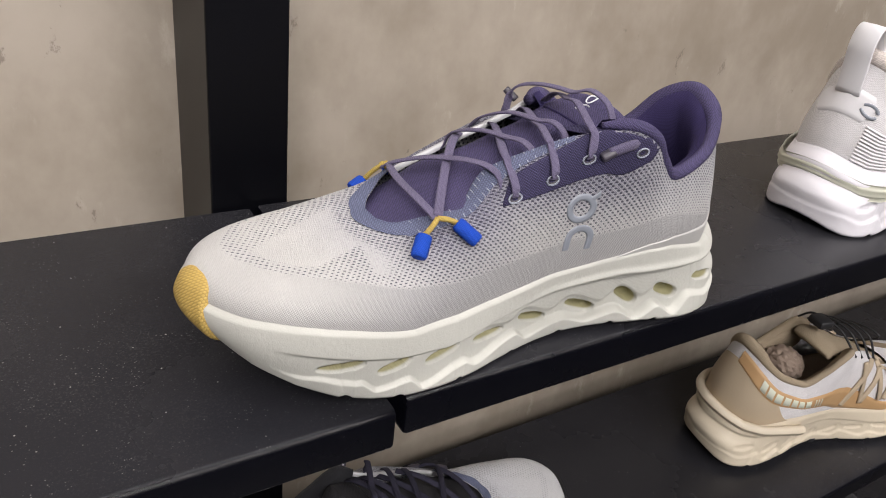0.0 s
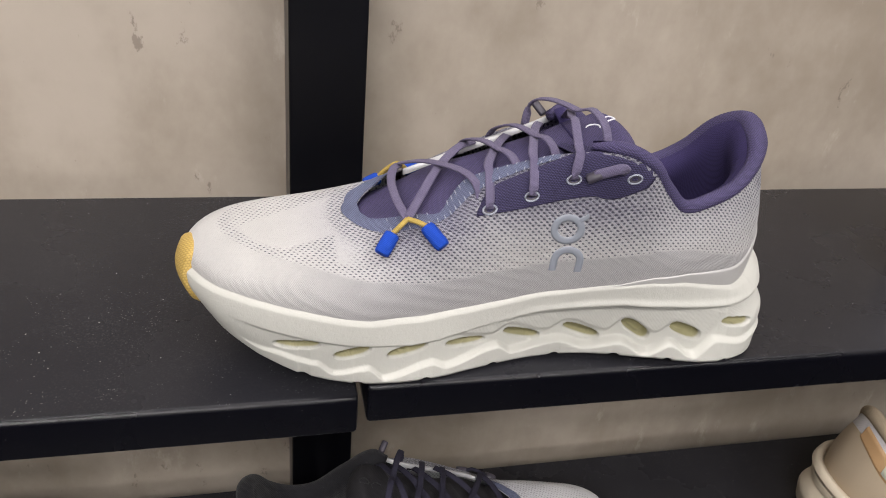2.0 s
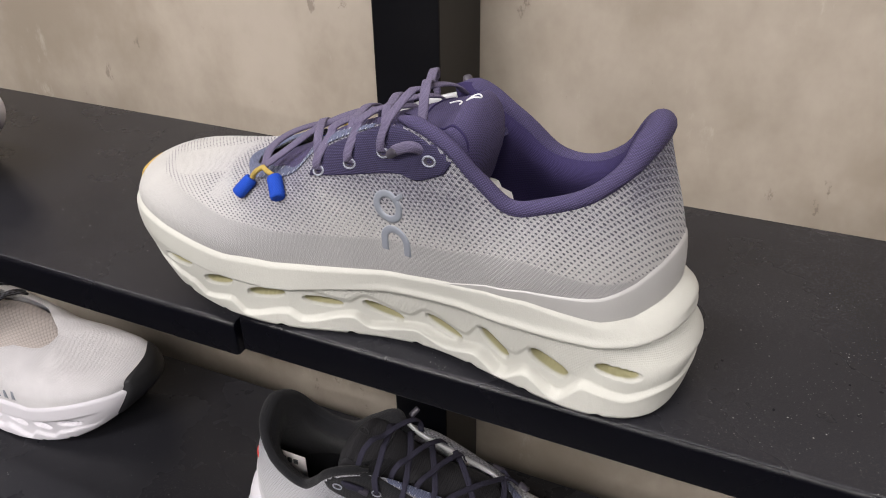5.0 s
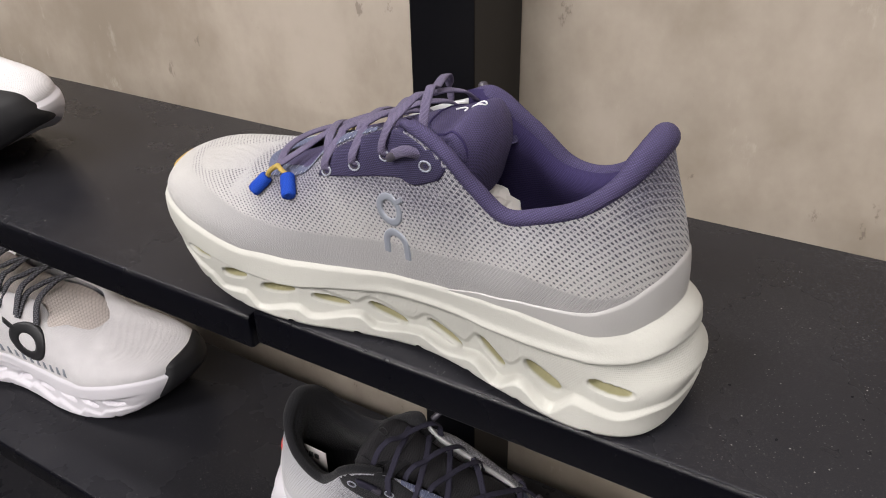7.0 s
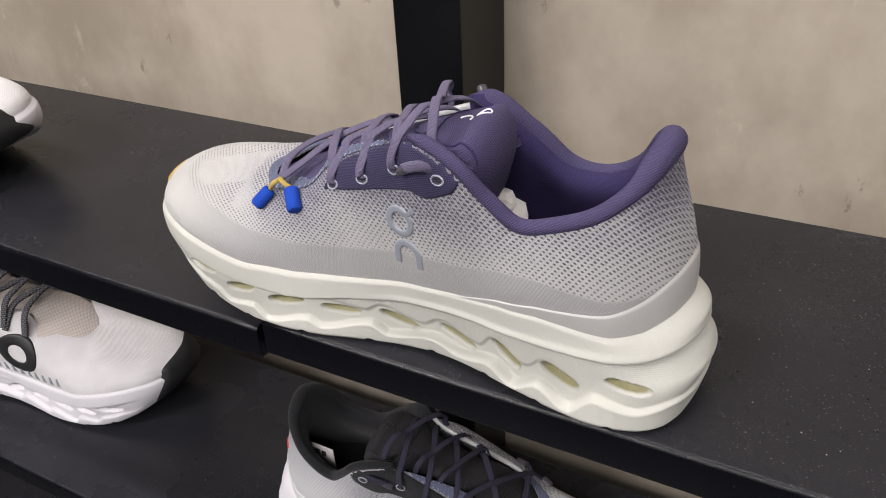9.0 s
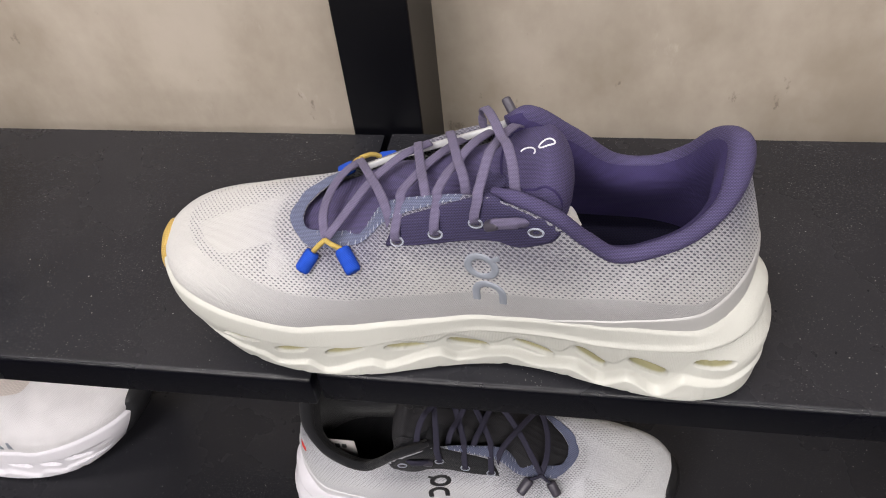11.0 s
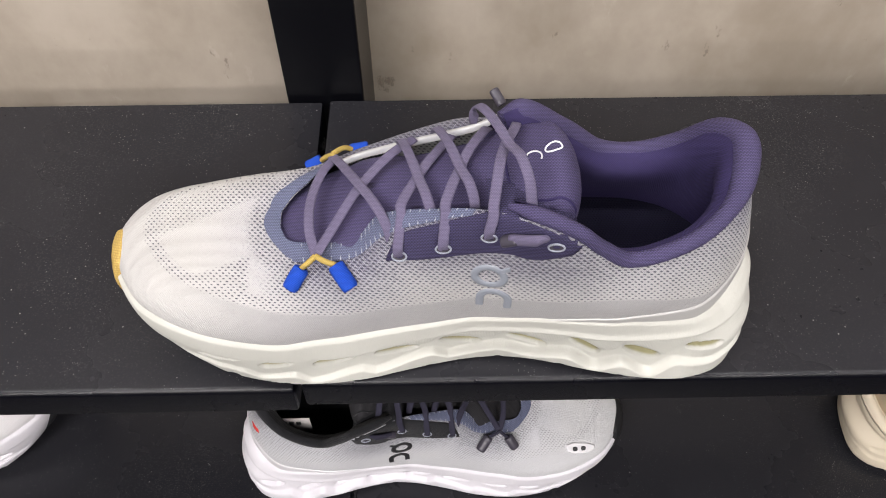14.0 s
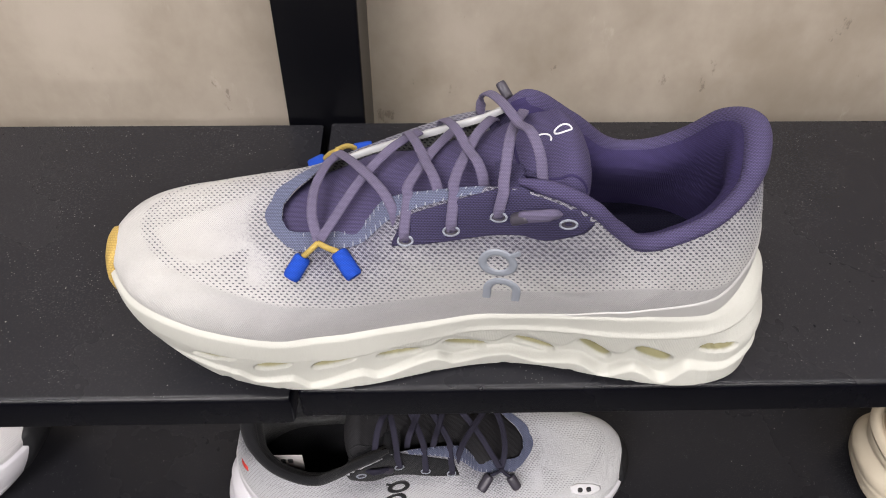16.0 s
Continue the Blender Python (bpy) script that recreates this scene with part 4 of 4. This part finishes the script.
# ---- the other display shoes ----
M_KNIT_GREY = knit("grey_knit", (0.74, 0.74, 0.75), (0.66, 0.66, 0.68), (0.055, 0.055, 0.065), dot=0.45)
M_CHAR = fabric("charcoal_knit", (0.014, 0.014, 0.017), 0.85, vary=0.35, sheen=0.1)
M_CHAR2 = fabric("charcoal_tongue", (0.035, 0.034, 0.038), 0.8, vary=0.35)
M_NAVYLACE = fabric("navy_lace", (0.035, 0.033, 0.055), 0.8, 0.0008, 0.0008, 0.2)
M_LILAC = plain("cold_white_foam", (0.72, 0.70, 0.74), 0.55, 0, 1500, 0.0002, 0.04)
M_WHITE_TPU = plain("white_overlay", (0.72, 0.71, 0.73), 0.45, 0, 1200, 0.0001, 0.03)
M_BLACKRUB = plain("black_rubber", (0.012, 0.012, 0.014), 0.55, 0, 900, 0.0002)
M_BLACKPRINT = plain("black_print", (0.02, 0.02, 0.022), 0.5)
M_RED = plain("red_tab", (0.65, 0.05, 0.04), 0.6)
M_WHITE_MESH = fabric("white_mesh", (0.78, 0.76, 0.77), 0.8, 0.0011, 0.0008, 0.16, 0.0003, 0.1)
M_WARM_MESH = fabric("warm_white_mesh", (0.68, 0.61, 0.57), 0.8, 0.0022, 0.0016, 0.2, 0.0004, 0.1)
M_SAND = plain("sand_overlay", (0.47, 0.38, 0.27), 0.6, 0, 700, 0.0002, 0.06)
M_TAN = plain("tan_band", (0.50, 0.31, 0.15), 0.55, 0, 700, 0.0002, 0.06)
M_CREAMFOAM = plain("cream_sole_foam", (0.66, 0.58, 0.45), 0.5, 0, 900, 0.0002, 0.05)
M_BEIGEPAD = fabric("beige_lining", (0.42, 0.34, 0.24), 0.9)
M_GEL = plain("pale_green_gel", (0.52, 0.52, 0.43), 0.35, 0, 500, 0.0001, 0.05)
M_KRAFT = plain("brown_packing_paper", (0.25, 0.19, 0.15), 0.9, 0, 120, 0.001, 0.15)
M_MINT = plain("pale_mint_print", (0.60, 0.62, 0.52), 0.5)
M_SPECK = fabric("speckled_lace", (0.14, 0.14, 0.16), 0.8, 0.0026, 0.0022, 0.9)
M_TAG = plain("grey_card_label", (0.50, 0.47, 0.46), 0.7)

GREY = dict(foam=M_LILAC, slot=M_LILAC, knit=M_KNIT_GREY, roll=M_CHAR, lining=M_CHAR, insole=M_CHAR, tongue=M_CHAR2, print=M_BLACKPRINT, overlay=M_WHITE_TPU, stay=M_CHAR, rib=M_RIB,
            thread=M_THREAD, trim=M_SILVER, dark=M_TIP, mark=M_BLACKPRINT, lace=M_NAVYLACE, cord=M_NAVYLACE, tip=M_TIP, aglet=M_TIP)
grey_shoe, grey_drape = stitched_shoe("running_shoe", True, GREY, "white and grey knit running shoe with charcoal collar and dark laces", n=700, rows=44)


def side_patch(shoe, drape, outline, mat, name, label="", lift=.0008, mirror=True, passes=1, rings=8, tilt=0.0):
    o = dense(rounded(outline, passes) if passes else outline, .0015)
    return part(name, outline_patch(drape, o, lift, mirror, rings, tilt), mat, shoe, label)


side_patch(grey_shoe, grey_drape, [(.196, .083), (.201, .083), (.201, .0865), (.196, .0865)], M_RED, "heel_tab", "small red tab at the heel", passes=0, rings=3)
side_patch(grey_shoe, grey_drape, [(-.058, .0565), (-.035, .0570), (-.034, .0665), (-.057, .0640)], M_WHITE_TPU, "toe_patch", "white patch at the toe", tilt=.8)
for dx in (0, .0065):
    side_patch(grey_shoe, grey_drape, [(-.050 + dx, .0585), (-.046 + dx, .0585), (-.046 + dx, .0625), (-.050 + dx, .0625)], M_BLACKPRINT, "toe_mark", lift=.0013, rings=3, tilt=.8)
toe_bumper(grey_shoe, True, M_BLACKRUB, label="dark rubber toe bumper", half=.7, top=.10)
grey_shoe.matrix_world = pose(.131, .043, .9232, 0.2, 0, 0) @ Matrix.Diagonal((1.0, 1.0, 1.05, 1))


def plain_shoe(name, c, label, slots, mark=None, bumper=None, laces=True, group="display shoes"):
    """A plainer trainer on the same last, its toe to the right."""
    shoe = tagged(new(name), label, "shoe", group)
    build_midsole(shoe, True, [c["foam"], c["slot"]], 560, 36, slots, c.get("sole_label", "white foam sole"))
    up = build_upper(shoe, True, c["knit"], 320, 40)
    collar(shoe, True, c["roll"], c["lining"], c["insole"])
    tg = tongue(shoe, True, c["tongue"], False)
    drape = Drape([up], True)
    if laces:
        for i, (x, z) in enumerate(((.040, .090), (.056, .0985), (.073, .107), (.090, .116))):
            a, b = drape.near(x, z - .008, .0015, .3)[0], (x + .004, .078, z + .002)
            lace(shoe, True, [tuple(a), (x + .001, .026, z + .009), (x + .003, .047, z + .014), (x + .004, .066, z + .010), b], c["lace"], .0055, .0024)
            a2, b2 = (x, .076, z + .001), drape.near(x + .015, z - .002, .0015, .3)[0]
            lace(shoe, True, [a2, (x + .002, .066, z + .009), (x + .008, .047, z + .016), (x + .013, .027, z + .013), tuple(b2)], c["lace"], .0055, .0024)
    return shoe, drape


WHITE = dict(foam=M_LILAC, slot=M_LILAC, knit=M_WHITE_MESH, roll=M_WHITE_MESH, lining=M_WHITE_MESH, insole=M_CHAR, tongue=M_WARM_MESH, lace=M_SPECK, sole_label="cold white foam sole with deep pods")
white_shoe, white_drape = plain_shoe("trainer", WHITE, "white trainer with black ring mark, speckled laces and black toe", 1.0)
ring_mark(white_shoe, white_drape, True, .050, .0655, .0190, M_BLACKPRINT, .0006, arch=False, bore=.48)
toe_bumper(white_shoe, True, M_BLACKRUB, 1.25, .16, "black rubber toe bumper", 17.4)
for i in range(10):
    x = .012 + i * .008
    side_patch(white_shoe, white_drape, [(x, sole_top(x) + .002), (x + .004, sole_top(x) + .002), (x + .003, sole_top(x) + .010), (x + .001, sole_top(x) + .010)], M_LOGO, "hem_tick", lift=.0005, rings=2, passes=0)
white_shoe.matrix_world = pose(-.325, .062, .9240, 2, 0, 11) @ Matrix.Scale(1.12, 4)

WHITE2 = dict(WHITE, sole_label="white foam sole, seen at the toe")
side_shoe, side_drape = plain_shoe("trainer", WHITE2, "white trainer with a black rubber toe guard on the upper shelf", .6)
toe_bumper(side_shoe, True, M_BLACKRUB, 2.2, .42, "black rubber toe guard", 15.0)
side_shoe.matrix_world = pose(-.345, .006, 1.1965, 2.5, 0, 8) @ Matrix.Scale(1.1, 4)

# white trainer with a heel loop
LOOP = dict(foam=M_LILAC, slot=M_LILAC, knit=M_WHITE_MESH, roll=M_WARM_MESH, lining=M_WARM_MESH, insole=M_WARM_MESH, tongue=M_WHITE_MESH, lace=M_WHITE_TPU, sole_label="chunky cold white foam sole")
loop_shoe, loop_drape = plain_shoe("trainer", LOOP, "white trainer with heel pull loop and pale green sole band", .25)
fine_u = np.linspace(-5, 5.5, 120)
fine_n = plan_normal(sole_line(np.linspace(0, NS, 600, endpoint=False)))[(np.round((fine_u % NS) / NS * 600).astype(int)) % 600]
rows = []
for k in range(9):
    f = k / 8
    p = sole_line(fine_u) + fine_n * (.0070 + .0018 * math.sin(math.pi * f) + .0012 * math.cos(6 * math.pi * f))
    p[:, 2] = p[:, 2] - .020 + .012 * f
    rows.append([tuple(q) for q in p])
part("gel_band", flip(grid_bm(rows), True), M_GEL, loop_shoe, "pale green ribbed gel band in the sole")
path = open_spline([(.2045, .047, .092), (.2070, .047, .112), (.2090, .047, .124), (.2065, .047, .134), (.2010, .047, .137), (.1955, .047, .133), (.1930, .047, .124), (.190, .047, .112)], 40)
part("pull_loop", flip(ribbon_bm(path, .019, .0022, np.cross(np.gradient(path, axis=0), (0, 1, 0))), True), M_WHITE_TPU, loop_shoe, "white webbing pull loop")
rows = []
for k in range(11):
    v = .42 + .30 * k / 10
    us = np.linspace(-1.25 + .35 * abs(k - 6) / 6, 1.25 - .35 * abs(k - 6) / 6, 40)
    nn = plan_normal(sole_line(np.linspace(0, NS, 600, endpoint=False)))[(np.round((us % NS) / NS * 600).astype(int)) % 600]
    rows.append([tuple(q) for q in upper_point(us, v) + nn * (.0012 if 0 < k < 10 else .0001)])
part("heel_patch", flip(grid_bm(rows), True), M_WHITE_TPU, loop_shoe, "glossy white heel patch")
for a0, a1, rr in ((.2, 2.7, .0062), (3.3, 5.9, .0062)):
    us = [1.05 + .42 * math.cos(a) * .9 for a in np.linspace(a0, a1, 20)]
    vs = [.57 + .060 * math.sin(a) for a in np.linspace(a0, a1, 20)]
    pts = [upper_point(np.array([a]), b)[0] + np.array([.0012, -.0006, 0]) for a, b in zip(us, vs)]
    part("heel_mark", flip(tube_bm(pts, np.r_[.0003, np.full(18, .0012), .0003], 7, .4, up=(1, -.6, 0)), True), M_LOGO, loop_shoe)
for i in range(11):
    us = np.linspace(1.2, 5.4, 60)
    nn = plan_normal(sole_line(np.linspace(0, NS, 600, endpoint=False)))[(np.round((us % NS) / NS * 600).astype(int)) % 600]
    pts = upper_point(us, .06 + .036 * i + .05 * smooth(1, 5, us)) + nn * .0005
    part("rib", flip(tube_bm(pts, .0008, 6, .8, up=(0, -1, 0)), True), M_WHITE_TPU, loop_shoe)
side_patch(loop_shoe, loop_drape, [(.168, .072), (.125, .066), (.125, .080), (.168, .086)], M_WHITE_TPU, "side_patch", "white side patch with a small mark", passes=2)
side_patch(loop_shoe, loop_drape, [(.160, .0765), (.146, .0745), (.146, .0785), (.160, .0805)], M_LOGO, "side_mark", lift=.0013, passes=0, rings=3)
loop_shoe.matrix_world = pose(.597, .034, SHELF_Z + .001, 1.2, 0, 3) @ Matrix.Diagonal((1, 1, 1.06, 1))

# beige trail shoe
BEIGE = dict(foam=M_CREAMFOAM, slot=M_CREAMFOAM, knit=M_WHITE_MESH, roll=M_BEIGEPAD, lining=M_BEIGEPAD, insole=M_BEIGEPAD, tongue=M_BEIGEPAD, lace=M_BLACKPRINT, sole_label="cream foam sole")
trail, trail_drape = plain_shoe("trail_shoe", BEIGE, "beige and white trail shoe with tan side band", .15, laces=False)
rows = []
us = np.linspace(-4.5, 4.6, 120)
lim = .80 * (1 - smooth(2.6, 4.6, us)) * (1 - smooth(-2.6, -4.5, us))
nn = plan_normal(sole_line(np.linspace(0, NS, 600, endpoint=False)))[(np.round((us % NS) / NS * 600).astype(int)) % 600]
for k in range(13):
    rows.append([tuple(q) for q in upper_point(us, np.maximum(lim, .002) * k / 12) + nn * (.0006 if k < 12 else -.0003)])
part("heel_counter", flip(grid_bm(rows), True), M_SAND, trail, "sand-coloured heel counter")
def hem_normal(us):
    return plan_normal(sole_line(np.linspace(0, NS, 600, endpoint=False)))[(np.round((np.asarray(us) % NS) / NS * 600).astype(int)) % 600]


us = np.linspace(.25, 13.0, 130)
mid_v = np.interp(us, (.25, 2, 4, 6, 8.5, 13), (.84, .74, .58, .38, .20, .12))
wid_v = np.interp(us, (.25, 2, 6, 9, 13), (.11, .15, .17, .15, .10))
rows = []
for k in range(9):
    f = k / 8 * 2 - 1
    rows.append([tuple(q) for q in upper_point(us, mid_v + wid_v * f) + hem_normal(us) * (.0014 if abs(f) < .99 else -.0003)])
part("side_band", flip(grid_bm(rows), True), M_TAN, trail, "tan side band")
# lettering of the brand as plain bars along the band
for u0, u1 in [(2.0 + .50 * i, 2.38 + .50 * i) for i in range(7)] + [(5.7 + .24 * i, 5.80 + .24 * i) for i in range(3)]:
    us = np.linspace(u0, u1, 4)
    mv = np.interp(us, (.25, 2, 4, 6, 8.5, 13), (.84, .74, .58, .38, .20, .12))
    rows = [[tuple(q) for q in upper_point(us, mv + .095 * f) + hem_normal(us) * (.0019 if 0 < k < 4 else .0010)] for k, f in enumerate((-1, -.9, 0, .9, 1))]
    part("lettering_bar", flip(grid_bm(rows), True), M_MINT, trail)
for x0, x1 in ((.085, .060), (.060, .072), (.060, .035), (.035, .045), (.030, .010)):
    pts = [tuple(trail_drape.near(x0 + (x1 - x0) * f, .050 + .050 * f, .0018, .3)[0]) for f in np.linspace(0, 1, 14)]
    part("lace_guide", flip(ribbon_bm(open_spline(pts, 28), .0055, .0020, (0, -1, .6)), True), M_SAND, trail, "welded pale lace guide")
for x in (.035, .050, .065, .080, .095):
    a = trail_drape.near(x, .094 + .3 * (x - .04), .001, .4)[0]
    part("cord_lace", flip(tube_bm(open_spline([tuple(a), (x + .004, .032, .112 + .3 * (x - .04)), (x + .010, .060, .113 + .3 * (x - .04)), (x + .012, .074, .100 + .3 * (x - .04))], 20), .0011, 7), True), M_BLACKPRINT, trail)
part("cord_toggle", flip(box_bm(.104, .120, .036, .054, .127, .135, .002), True), M_BLACKRUB, trail, "black plastic cord toggle")
rows = []
us = np.linspace(-3.8, 5.2, 120)
nn = plan_normal(sole_line(np.linspace(0, NS, 600, endpoint=False)))[(np.round((us % NS) / NS * 600).astype(int)) % 600]
for k in range(9):
    a = 2 * math.pi * k / 8
    p = sole_line(us) + nn * (.0062 + .0045 * math.cos(a))
    p[:, 2] = p[:, 2] - .002 + .0050 * math.sin(a) - .010 * smooth(2.5, 5.2, us) - .010 * smooth(-2.0, -3.8, us)
    rows.append([tuple(q) for q in p])
part("heel_cradle", flip(grid_bm(rows), True), M_CREAMFOAM, trail, "raised cream heel cradle")
side_patch(trail, trail_drape, [(.160, .034), (.132, .034), (.130, .042), (.150, .043)], M_BLACKPRINT, "sole_window", "small dark window in the sole", .0075, rings=4)
lug = box_bm(-.0045, .0045, -.006, .006, -.0045, .001, .001)
lug_me = None
for i in range(1, 15):
    x = .205 - i * .0185
    ob = part("lug", lug.copy() if lug_me is None else box_bm(-.0045, .0045, -.006, .006, -.0045, .001, .001), M_BLACKRUB, trail)
    ob.location = (-x, .018, max(.0035, sole_bottom(x) + .002))
lug.free()
rng = random.Random(5)


def crumpled(parent, at, size, mirror, mat, label):
    bm = bmesh.new()
    bmesh.ops.create_icosphere(bm, subdivisions=4, radius=1)
    for v in bm.verts:
        d = v.co.normalized()
        f = 1 + .22 * (abs(noise.noise(d * 2.3)) - .3) + .14 * (abs(noise.noise(d * 5.1 + Vector((3, 1, 2)))) - .2)
        v.co = Vector((d.x * size[0], d.y * size[1], d.z * size[2])) * f + Vector(at)
    return flat(part("stuffing_paper", flip(bm, mirror), mat, parent, label))


crumpled(trail, (.136, .047, .082), (.018, .020, .017), True, M_KRAFT, "crumpled brown packing paper")
crumpled(main_shoe, (.103, .047, .061), (.028, .022, .019), False, M_PAPER, "crumpled white tissue paper")
trail.matrix_world = pose(.622, .022, .9290, 1.8, 0, -11)

# card label inside the grey shoe, its print as a bar
tag = part("size_label", box_bm(-.192, -.158, .026, .0268, .072, .092, .0003), M_TAG, grey_shoe, "pale card label with a dark line of print")
for i in range(4):
    part("print_bar", box_bm(-.184 + i * .0052, -.1806 + i * .0052, .0252, .0262, .0835, .0875), M_BLACKPRINT, tag)

# dark shoes on the bottom shelf
BLACK = dict(foam=M_BLACKRUB, slot=M_BLACKRUB, knit=M_CHAR, roll=M_CHAR, lining=M_CHAR, insole=M_CHAR, tongue=M_CHAR2, lace=M_SPECK, sole_label="black rubber sole")
black_shoe, black_drape = plain_shoe("trainer", BLACK, "black trainer on the bottom shelf", .5)
black_shoe.matrix_world = pose(-.21, .03, .6475, 1.4, 0, 0)
copy_thing(black_shoe, pose(.72, .03, .6475, 1.4, 0, 0))


# ---- lamps: panels in the ceiling, two strips hung above the shelves, two added fill lamps ----
M_DIFF = Graph("lamp_diffuser", 0.5)
M_DIFF.set("Emission Color", (1.0, 0.96, 0.92))
M_DIFF.set("Emission Strength", 5.0)
M_DIFF.set("Base Color", (0.9, 0.9, 0.9))
for lx, ly, lz, watts in LAMPS:
    hung, turned = lz < 2.45, ly < -4
    deep = 0.045 if hung else 0.17
    lamp = tagged(new("strip_light" if hung else "ceiling_light"), "slim lit strip light hung from the ceiling" if hung else "lit rectangular ceiling light panel, added out of view", "ceiling light",
                  "strip lights" if hung else "ceiling lights")
    lamp.location = (lx, ly, lz + 0.06)
    if turned:
        lamp.location = (lx, ly - 0.06 * math.sin(TILT_FILL), lz + 0.06 * math.cos(TILT_FILL))
        lamp.rotation_euler = (TILT_FILL, 0, 0)
        part("hanger", tube_bm([(0, 0, 0.002), (0, 0.31 * math.sin(TILT_FILL), 0.31 * math.cos(TILT_FILL))], 0.012, 8, up=(1, 0, 0)), M_STEEL, lamp)
    part("lamp_frame", box_bm(-0.62, 0.62, -deep, deep, -0.035, 0, 0.004), M_CEIL, lamp)
    flat(part("diffuser", box_bm(-0.6, 0.6, 0.02 - deep, deep - 0.02, -0.041, -0.034), M_DIFF.mat, lamp))
    if hung:
        for x in (-0.5, 0.5):
            part("hanger", tube_bm([(x, 0, -0.001), (x, 0, 2.8 - lz - 0.06)], 0.004, 8, up=(1, 0, 0)), M_STEEL, lamp)
